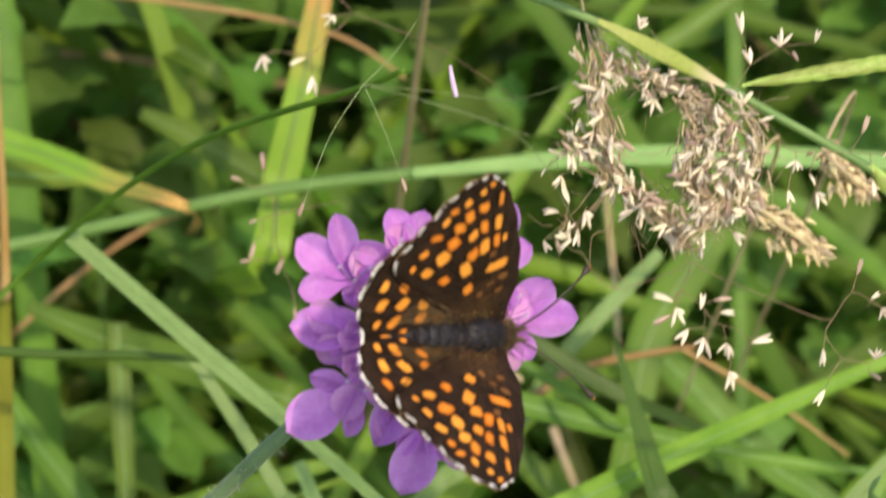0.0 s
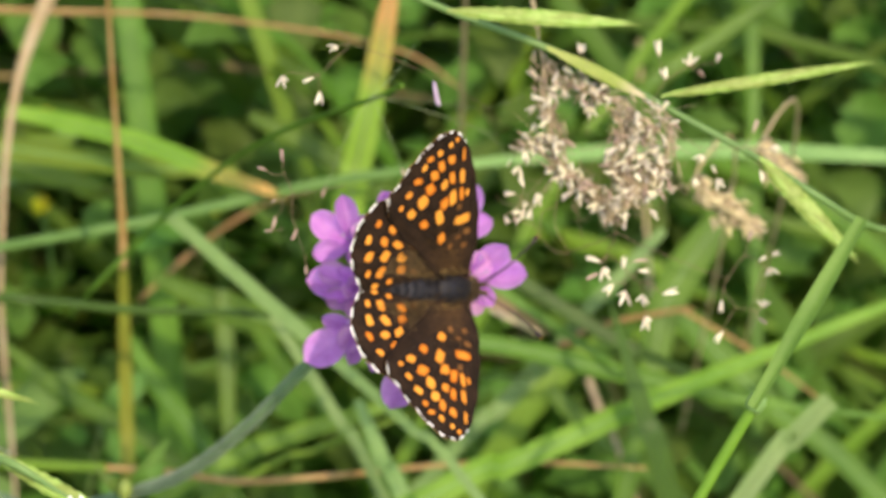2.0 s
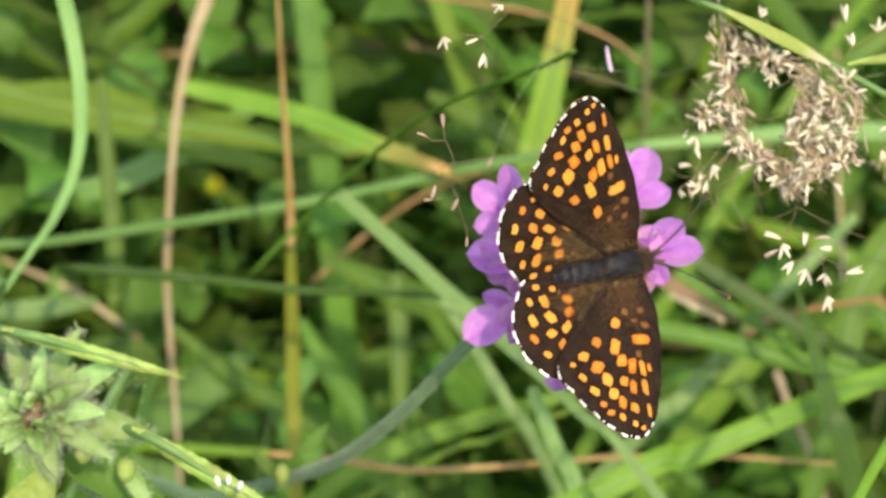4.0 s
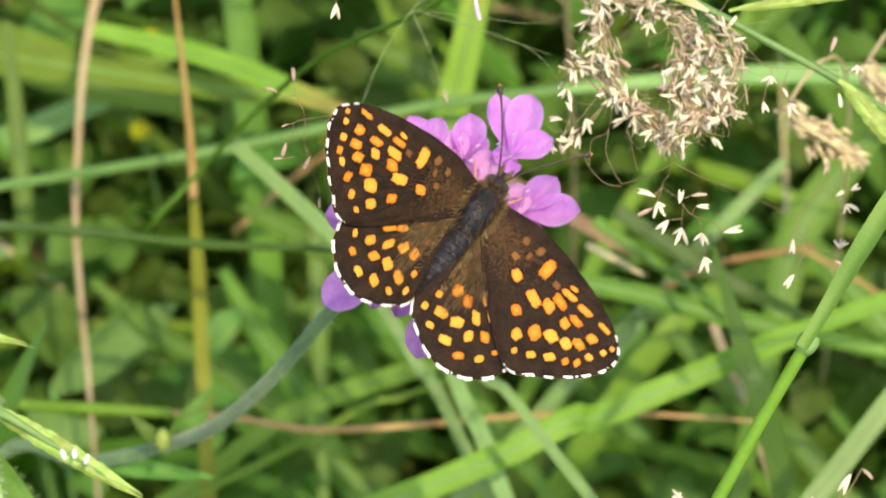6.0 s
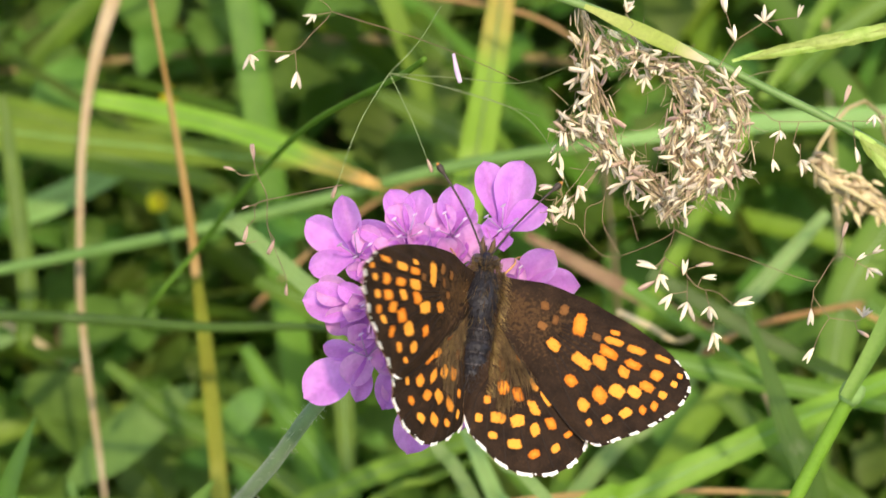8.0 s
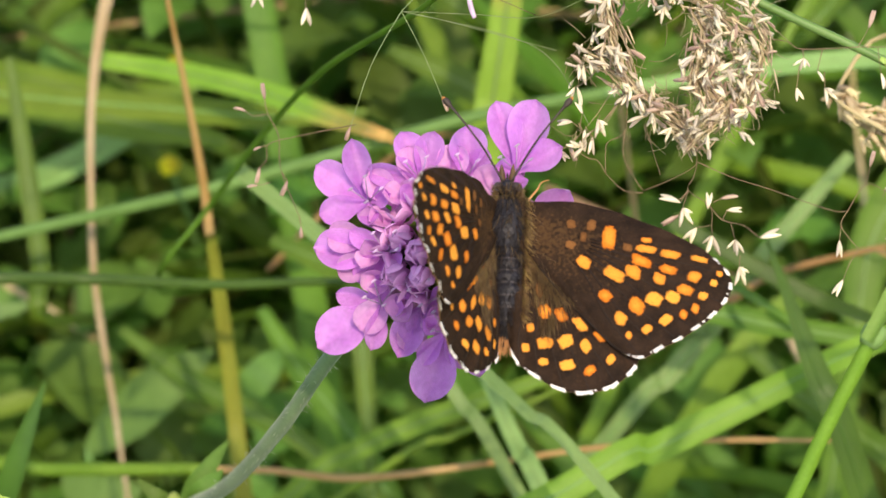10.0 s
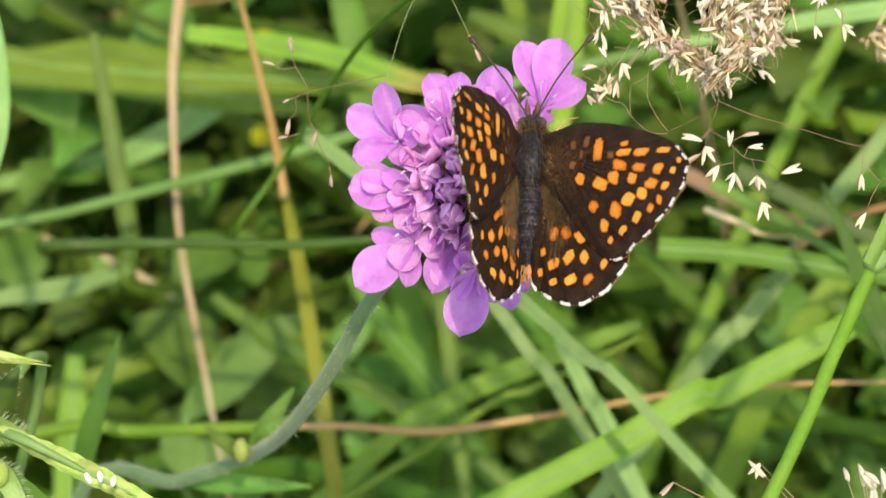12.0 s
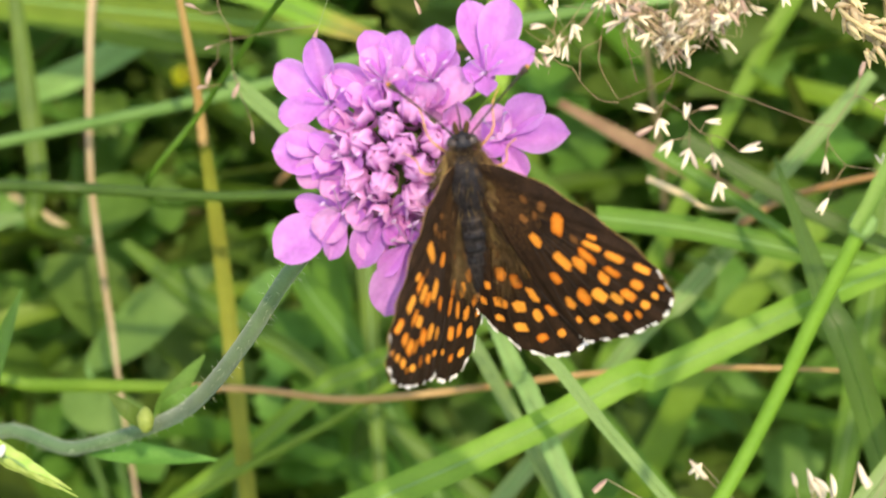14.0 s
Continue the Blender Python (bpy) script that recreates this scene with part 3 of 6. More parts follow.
grass_blade([(-61, 37.7, -60), (-58.3, 29.4, -60), (-56.5, 20.5, -60), (-56.5, 12.2, -60), (-58.9, 5.2, -60), (-62.8, -1.1, -60)], [1.8, 1.9, 1.7, 1.4, 1.1, 0.69], PALE, "curved pale green grass blade hanging over", "end", 0.4)
grass_blade([(-50.3, -7.7, -150), (-41.6, -14.3, -148), (-33, -19.2, -146), (-20.9, -27.4, -145)], [1.4, 2.9, 3.1, 2.6], GREEN, "green grass blade low in the sward", "end", 0.25)
grass_blade([(-31.8, -5.6, -155), (-26.4, -14.1, -152), (-21.1, -20.8, -150), (-14.9, -30.8, -148)], [1.7, 3.4, 3.8, 3.4], GREEN, "green grass leaf low in the sward", "end", 0.2)
grass_blade([(-14.5, 0.1, -165), (-7.3, -10.3, -160), (-0.3, -17.1, -156), (10, -28.7, -150)], [1.4, 2.6, 2.6, 2.3], GREEN, "green grass leaf low in the sward", "end", 0.25)
grass_blade([(51.9, 1.5, -150), (58.7, -5.3, -148), (69, -15.4, -146), (81.8, -25.3, -144)], [3.4, 4.8, 4.3, 3.4], GREEN, "broad green grass leaf low in the sward", "end", 0.2)
grass_blade([(33.9, -12.7, -150), (40.8, -19.4, -148), (47.5, -24.4, -146), (56, -32.7, -144)], [2.6, 3.8, 3.8, 3.4], GREEN, "broad green grass leaf low in the sward", "end", 0.2)
grass_stem([(38.7, -10.8, -140), (41.4, -17.5, -140), (45.4, -26.7, -140)], [0.59, 0.55, 0.42], STRAW, "dry straw stalk low in the grass", "end")
grass_stem([(49.3, 43.7, -165), (50.2, 23.1, -165), (51.2, -5.5, -165)], [0.35, 0.35, 0.31], STRAW, "upright dry straw stalk behind the seed heads", "end")
grass_blade([(-70.1, -14.8, -150), (-71, -25.3, -150), (-71.9, -34.3, -150), (-73.1, -43.2, -150)], [2.2, 4.6, 4.7, 3.7], LIME, "broad yellow-green leaf low in the grass", "end", 0.15)
grass_blade([(-79.5, -6.4, -140), (-69, -5.5, -140), (-60.7, -4.1, -138)], [2.2, 2.9, 1], PALE, "short pale green grass blade tip", "start", 0.2)
grass_stem([(-77.6, 1.5, -175), (-68.2, -2.1, -172), (-56.9, -9.3, -170)], [0.39, 0.54, 0.47], STRAW, "dry straw stem low in the grass", "start")
grass_blade([(7.6, 9, -132), (17, 3.7, -130), (24.8, -0.4, -130), (31.8, -3.7, -130)], [1.1, 1.9, 1.9, 0.93], LITTER, "dry brown grass blade lying slanted", "end", 0.2)
grass_blade([(44.6, 10.8, -105), (39.3, 5.1, -105), (31.6, -3.3, -105), (25.8, -10.6, -108)], [1.4, 2, 1.9, 1.6], PALE, "pale green grass blade slanting up to a blunt tip", "end", 0.25)
grass_blade([(0.7, -13.9, -90), (4.3, -22.2, -88), (8.7, -31.6, -85)], [1.4, 2.1, 2.2], PALE, "pale green grass blade below the flower", "end", 0.25)
grass_blade([(-79, 25.0, -165), (-64.3, 23.9, -162), (-50.1, 20.8, -160), (-36.2, 17.4, -158)], [3, 5, 5.3, 1.8], LIME, "broad yellow-green grass blade low in the sward", "start", 0.15)
grass_blade([(-79.9, 11.4, -175), (-64.1, 14.1, -172), (-50.3, 20.8, -170), (-40.5, 27.4, -168)], [2.3, 4, 3.8, 2.3], PALE, "broad pale green grass leaf low in the sward", "start", 0.15)
grass_blade([(-84.8, 27.8, -170), (-68.3, 28.4, -168), (-53.8, 25.2, -166), (-41, 25.2, -164)], [2.3, 3.8, 3.8, 1.2], LIME, "yellow-green grass blade low in the sward", "start", 0.15)


def empty(name, label, category, group=""):
    return tagged(new(name), label, category, group)


def green_spike(parent, points, width):
    """A flattened spikelet of overlapping green scales round a thin axis."""
    a, b = (spot(*p) for p in points)
    d = (b - a).normalized()
    side = d.cross(VIEW).normalized()
    bm = bmesh.new()
    n = 11
    length = (b - a).length
    for k in range(n):
        for s in (-1, 1):
            t = (k + 0.5 * (s > 0)) / n
            grow = math.sin(math.pi * min(1, 0.14 + t * 0.86)) ** 0.6
            base = a + d * (t * length * 0.88)
            tip = base + d * (length * 0.26) + side * (s * width * 0.15 * grow)
            mid = (base + tip) * 0.5 + side * (s * width * 0.16 * grow) + VIEW * (0.0003 * (k % 2))
            ribbon(bm, [base, mid, tip], [width * 0.16, width * 0.44 * grow, width * 0.03], VIEW * 1.0 + side * (0.35 * s), steps=6, fold=-0.5)
    return part("spikelet", bm, SPIKE, parent)




def near_grass():
    plant = empty("grass_culm", "bright green grass culm with a swollen pale node", "grass")
    part("stem", tube(bmesh.new(), [spot(*p) for p in [(26.8, -26.9, 12), (31, -18.4, 14), (35, -10.5, 17)]][::-1] + [spot(9, -60, 8), spot(-8, -115, -30), Vector((-0.02, -0.10, -0.015))], [0.64 * MM] * 6, steps=40, sides=10), LIME, plant)
    pts = [spot(*p) for p in [(34.5, -10.9, 18), (36.5, -7.5, 18), (38.9, -3.2, 18), (41.3, 0.9, 18), (46.1, 8.9, 16)]]
    part("leaf_sheath", ribbon(bmesh.new(), pts, [w * 0.64 * MM for w in [1.8, 2.2, 2.8, 3.1, 2]], VIEW + Vector((-0.5, 0, 0)), steps=22, fold=0.6), SHEATH, plant)
    at = spot(35, -10.5, 17)
    part("node", lathe(bmesh.new(), [(-0.9 * MM, 0.74 * MM), (-0.3 * MM, 1.0 * MM), (0.4 * MM, 1.05 * MM), (1.0 * MM, 0.8 * MM)], 12, Matrix.Translation(at) @ (pts[1] - pts[0]).to_track_quat("Y", "Z").to_matrix().to_4x4()), PALE, plant, "pale swollen node")
    return plant


near_culm = near_grass()


def brome_grass():
    plant = empty("brome_grass", "lime green brome grass culm with plump spikelets", "grass")
    part("culm", tube(bmesh.new(), [spot(*p) for p in [(-8.8, 36.7, 4), (-1.6, 32.3, 3), (4.5, 29.8, 2), (16, 25.9, 1), (25.2, 21.8, 0), (31.3, 18.7, 0), (39.2, 14.6, 0), (50.1, 8.4, -2)]] + [spot(75, 0, -40), spot(85, -60, -120), Vector((0.09, 0.02, -0.004))], [0.40 * MM] * 9 + [0.6 * MM] * 2, steps=60), CULM, plant)
    part("leaf_sheath", ribbon(bmesh.new(), [spot(*p) for p in [(14.9, 26.1, 3), (18.8, 24.3, 3), (22.4, 22.6, 3), (25.7, 21, 3)]], [w * 0.75 * MM for w in [0.59, 1.8, 1.8, 0.47]], VIEW + UP * 0.5, steps=14, fold=0.15), YOUNG, plant)
    for points, width in (([(3.9, 29.4, 6), (22.7, 28.6, 6)], 2.3), ([(27.9, 21.4, 0), (49.3, 25.4, 0)], 1.8), ([(38.5, 14.9, 2), (48.6, 4.7, 2)], 2.7)):
        green_spike(plant, points, width * MM)


brome_grass()


def low_spike(points, width, root):
    plant = empty("rye_grass", "low green grass culm ending in a flat spike", "grass", "low grass spikes")
    a, b = spot(*points[0]), spot(*points[1])
    u, v, w = points[0]
    part("culm", tube(bmesh.new(), [a.lerp(b, 0.9), a.lerp(b, 0.5), a.lerp(b, 0.1), spot(u - 5, v - 1, w - 14), spot(u - 12, v - 12, w - 50), Vector(root)], [0.2 * MM, 0.3 * MM, 0.5 * MM, 0.5 * MM, 0.6 * MM, 0.6 * MM], steps=30), CULM, plant)
    green_spike(plant, points, width * MM)


for points, width, root in (([(-56.7, -8.7, 6), (-40.0, -12.7, 2)], 2.1, (-0.15, -0.05, -0.004)), ([(-43.6, -18.2, 3), (-28.1, -26.6, 4)], 2.6, (-0.15, -0.07, -0.004))):
    low_spike(points, width, root)


def anthers():
    """Three white anthers that hang from the low spike."""
    for n, (u, v) in enumerate(((-34.4, -23.6), (-33.5, -23.5), (-32.5, -24.0))):
        p = spot(u, v, 6.2)
        d = SIGHT.to_3x3() @ Vector((0.35 * (n - 1), 1, 0.3))
        part("anther", tube(bmesh.new(), [p, p + d * 0.5 * MM, p + d * 0.95 * MM], [0.14 * MM, 0.30 * MM, 0.12 * MM], steps=5, sides=6), FRINGE, bpy.data.objects["rye_grass.001"], "white anther")


anthers()



# ---- scabious ----
def petal_mesh(length, width, cup, curl, crease=0.0, skew=0.0):
    """An oblong round-ended lobe along +y, its face to +z."""
    bm = bmesh.new()
    uv = bm.loops.layers.uv.verify()
    nu, nv = 8, 14
    grid = []
    for j in range(nv + 1):
        t = 1 - (1 - j / nv) ** 1.4
        q = min(1, t / 0.62)
        end = max(0.0, (t - 0.60) / 0.40)
        half = width * 0.5 * (0.24 + 0.76 * q * q * (3 - 2 * q)) * math.sqrt(max(0.004, 1 - end ** 2.3))
        row = []
        for i in range(nu + 1):
            s = i / nu * 2 - 1
            z = cup * half * s * s + curl * length * (t - 0.15) ** 2 + 0.02 * length * math.sin(4 * s + 5 * t + 9 * skew)
            z -= crease * half * math.exp(-(s / 0.3) ** 2) * (1 - 0.6 * t)
            row.append(bm.verts.new((s * half + skew * length * t * t, t * length * (1 - 0.03 * s * s), z)))
        grid.append(row)
    for j in range(nv):
        for i in range(nu):
            f = bm.faces.new((grid[j][i], grid[j][i + 1], grid[j + 1][i + 1], grid[j + 1][i]))
            for loop, (x, y) in zip(f.loops, ((i, j), (i + 1, j), (i + 1, j + 1), (i, j + 1))):
                loop[uv].uv = (x / nu, y / nv)
    return bm


def mesh_of(name, bm, material):
    me = bpy.data.meshes.new(name)
    bm.to_mesh(me)
    bm.free()
    me.materials.append(material)
    me.polygons.foreach_set("use_smooth", [True] * len(me.polygons))
    return me


def child(name, mesh, parent, m):
    ob = new(name, mesh)
    ob.parent = parent
    ob.matrix_basis = m
    return ob


def scabious():
    head = empty("scabious_flower", "mauve scabious flower head in full bloom on a hairy stem", "flower")
    head.matrix_world = SIGHT
    small = mesh_of("petal", petal_mesh(2.6 * MM, 1.9 * MM, 0.5, 0.12, 0.2), PETAL)
    r6 = random.Random(8)
    # outer florets: throat, then each long lobe's tip and width, across and up in mm from the middle of the head
    outer = (
        (-5.7, 4.3, ((-10.3, 7.5, 3.0), (-7.0, 9.8, 2.4), (-10.1, 3.5, 2.5))),
        (-1.1, 5.9, ((-2.5, 10.3, 2.7), (0.1, 10.2, 2.5), (-5.8, 7.0, 2.1))),
        (2.7, 6.0, ((2.8, 10.7, 3.2), (0.9, 7.6, 2.1), (4.6, 8.6, 2.0))),
        (7.1, 6.5, ((5.6, 12.8, 2.9), (9.3, 12.6, 3.6), (11.1, 8.7, 2.8))),
        (-4.2, -0.2, ((-10.7, 0.1, 3.5), (-7.1, -2.5, 2.5), (-7.4, 1.9, 1.8))),
        (-4.9, -4.6, ((-10.7, -8.1, 3.9), (-8.8, -3.2, 1.9), (-6.0, -8.6, 2.0))),
        (-1.0, -4.7, ((-4.0, -9.0, 2.9), (-2.2, -7.4, 2.2), (0.6, -7.6, 2.0))),
        (0.6, -7.2, ((-1.2, -13.2, 3.8), (1.9, -10.4, 2.0), (-2.0, -9.6, 1.8))),
        (2.2, -6.6, ((3.4, -11.2, 2.3), (5.0, -9.4, 2.0), (1.8, -9.6, 1.7))),
        (8.2, 1.2, ((11.5, 5.0, 3.1), (14.1, 1.3, 3.2), (10.2, -2.0, 2.0))),
    )
    springy = []
    for n, (x, y, tips) in enumerate(outer):
        at = Vector((x, y, 1.6 + 0.6 * math.sin(n * 2.1))) * MM
        bm = bmesh.new()
        inward = Vector((-x, -y, 0)).normalized()
        tube(bm, [(inward * 2.2 + Vector((0, 0, -2.8))) * MM, (inward + Vector((0, 0, -1.5))) * MM, Vector((0, 0, 0)) * MM], [0.35 * MM, 0.5 * MM, 0.85 * MM], steps=6, sides=8, closed=False)
        floret = part("floret", bm, FLORET, head)
        floret.matrix_basis = Matrix.Translation(at)
        if n in (3, 9):
            springy.append((floret, at))
        for k, (tx, ty, w) in enumerate(tips):
            d = Vector((tx - x, ty - y, 0))
            mesh = mesh_of("petal", petal_mesh(d.length * MM, w * 1.04 * MM, r6.uniform(0.3, 0.9), r6.uniform(-0.16, 0.08), r6.uniform(0.2, 0.6), r6.uniform(-0.08, 0.08)), PETAL)
            child("petal", mesh, floret, Matrix.Translation((0, 0, 0.15 * k * MM)) @ Matrix.Rotation(math.atan2(d.y, d.x) - math.pi / 2, 4, "Z") @ Matrix.Rotation(radians(r6.uniform(-6, 14)), 4, "X") @ Matrix.Rotation(radians(r6.uniform(-16, 16)), 4, "Y"))
        a = math.atan2(y, x)
        for deg in (128, -128):
            child("petal", small, floret, Matrix.Rotation(a - math.pi / 2 + radians(deg), 4, "Z") @ Matrix.Rotation(radians(38 + 9 * math.sin(5 * n)), 4, "X") @ Matrix.Translation((0, 0.35 * MM, 0.1 * MM)))
        bm = bmesh.new()
        for k in range(4):
            b = k * 1.57 + n
            top = Vector((1.3 * math.cos(b), 1.0 + 1.1 * math.sin(b), 3.0 + 0.5 * math.sin(n + k))) * MM
            tube(bm, [Vector((0, 0, 0)), top * 0.5 + Vector((0, 0, 0.5 * MM)), top], [0.06 * MM] * 3, steps=5, sides=5)
            tube(bm, [top - Vector((0.22 * MM, 0.12 * MM, 0)), top, top + Vector((0.22 * MM, 0.15 * MM, 0))], [0.06 * MM, 0.13 * MM, 0.06 * MM], steps=4, sides=6)
        part("stamen_tuft", bm, STAMEN, floret, "pale lilac stamens")
    lobes = [mesh_of("small_petal", petal_mesh(k * MM, k * wide * MM, 0.8, 0.4, 0.2), FLORET) for k, wide in ((1.9, 0.95), (2.3, 0.8), (3.3, 0.72))]
    r5 = random.Random(12)

    def inner_floret(x, y, lift, tilt, size, angles, which):
        """A tube with five lobes; angles: how far each lobe stands up, from the outward one round."""
        a = math.atan2(y, x)
        bm = tube(bmesh.new(), [Vector((0, 0, -3.4)) * MM, Vector((0, 0, -1.2)) * MM, Vector((0, 0, 0)) * MM], [0.45 * MM, 0.6 * MM, 0.9 * MM], steps=5, sides=9, closed=False)
        bud = part("inner_floret", bm, FLORET, head)
        bud.matrix_basis = Matrix.Translation(Vector((x, y, lift)) * MM) @ Matrix.Rotation(a - math.pi / 2, 4, "Z") @ Matrix.Rotation(radians(tilt), 4, "X") @ Matrix.Scale(size, 4)
        for k, (angle, pick) in enumerate(zip(angles, which)):
            child("petal", lobes[pick], bud, Matrix.Rotation(radians(72 * k + r5.uniform(-9, 9)), 4, "Z") @ Matrix.Translation((0, 0.7 * MM, -0.3 * MM)) @ Matrix.Rotation(radians(angle + r5.uniform(-9, 9)), 4, "X"))

    # closed round buds in the middle, half-open florets about them
    for n in range(11):
        r, a = 1.22 * math.sqrt(n + 0.15), n * 2.39996 + 0.9
        inner_floret(math.cos(a) * r, math.sin(a) * r, 3.5 - 0.05 * r * r + r5.uniform(-0.3, 0.3), -6 * r, r5.uniform(1.2, 1.4), (70, 84, 96, 96, 84), (0, 0, 0, 0, 0))
    for n in range(12):
        r, a = 4.5 + r5.uniform(-0.5, 0.4), n * 0.5236 + 0.25 + r5.uniform(-0.12, 0.12)
        inner_floret(math.cos(a) * r, math.sin(a) * r, 2.5 + r5.uniform(-0.4, 0.4), -20, r5.uniform(1.05, 1.3), (8, 28, 70, 70, 28), (2, 1, 0, 0, 1))
    # receptacle and bracts behind the florets
    bm = bmesh.new()
    lathe(bm, [(-6 * MM, 0.9 * MM), (-5 * MM, 2.6 * MM), (-3.4 * MM, 4.6 * MM), (-1.6 * MM, 5.2 * MM), (0.4 * MM, 4.6 * MM), (1.2 * MM, 2.0 * MM)], 14, Matrix.Rotation(radians(90), 4, "X"))
    part("receptacle", bm, LEAF, head, "green domed receptacle")
    for k in range(10):
        a = k * 0.628
        bm = ribbon(bmesh.new(), [Vector((math.cos(a) * 2, math.sin(a) * 2, -4.6)) * MM, Vector((math.cos(a) * 5.5, math.sin(a) * 5.5, -3.6)) * MM, Vector((math.cos(a) * 9, math.sin(a) * 9, -1.6)) * MM], [1.6 * MM, 1.7 * MM, 0.15 * MM], Vector((0, 0, 1)), steps=8)
        part("bract", bm, LEAF, head)
    pts = [(-0.5, -0.5, -5), (-4.5, -3.8, -7), (-10.3, -9.1, -10), (-15.9, -15.6, -20), (-22.8, -21.8, -36), (-29.8, -25.3, -53), (-39.7, -28.3, -62), (-54.1, -30.7, -75)]
    line = [Vector(p) * MM for p in pts] + [Vector((-75, -75, -110)) * MM, Vector((-80, -140, -200)) * MM]
    stalk = part("stalk", tube(bmesh.new(), line, [0.66 * MM, 0.68 * MM, 0.7 * MM, 0.75 * MM, 0.78 * MM, 0.76 * MM, 0.75 * MM, 0.8 * MM, 1 * MM, 1 * MM], steps=60, sides=10), STEM, head, "grey-green hairy stalk")
    bm = bmesh.new()
    r2 = random.Random(4)
    for k in range(420):
        p = curve_at(line, r2.uniform(0.02, 0.75))
        d = Vector((r2.gauss(0, 1), r2.gauss(0, 1), r2.gauss(0, 1))).normalized()
        tube(bm, [p + d * 0.8 * MM, p + d * 1.35 * MM], [0.03 * MM, 0.01 * MM], steps=1, sides=3)
    tagged(part("hairs", bm, WEB, stalk, "fine pale hairs"), kind="stuff")
    for at, tip, w in (((-29.8, -25.3, -52), (-25, -18.5, -54), 2.2), ((-30, -25.6, -52), (-34, -22, -50), 1.8), ((-54, -30, -74), (-46, -12, -66), 2.6), ((-40, -28.2, -63), (-25.0, -29.6, -62), 2.4), ((-29.0, -25.0, -52), (-25.4, -21.4, -52), 2.4)):
        a, b = Vector(at) * MM, Vector(tip) * MM
        part("leaf", ribbon(bmesh.new(), [a, (a + b) / 2 + Vector((0, 0, 1.5 * MM)), b], [0.6 * MM, w * MM, w * 0.7 * MM, 0.2 * MM], Vector((0.2, 0.3, 1)), steps=12, fold=0.3), LEAF if w < 2.5 else DARK, head)
    part("bud", lathe(bmesh.new(), [(-1.3 * MM, 0.3 * MM), (-0.6 * MM, 0.8 * MM), (0.3 * MM, 0.9 * MM), (1.0 * MM, 0.5 * MM), (1.3 * MM, 0.15 * MM)], 10, Matrix.Translation(Vector((-30.2, -24.6, -49)) * MM)), SPIKE, head, "small pale green bud")
    return head, springy


flower, springy = scabious()


# ---- butterfly ----
FORE = [(0, 1.2), (5, 1.7), (10, 0.9), (15, -0.6), (18.2, -2.2), (19.9, -4.2), (19.3, -6.6), (17.2, -9.0), (14.6, -11.0), (11.6, -12.2), (6, -8.2), (0, -2.6)]
HIND = [(0, 0.6), (4, -0.2), (8.5, -2.2), (12, -5.6), (13.6, -9.4), (13.0, -12.6), (10.4, -15.0), (7.0, -15.7), (3.6, -14.6), (0.9, -12.6), (-0.3, -8), (0, -2)]


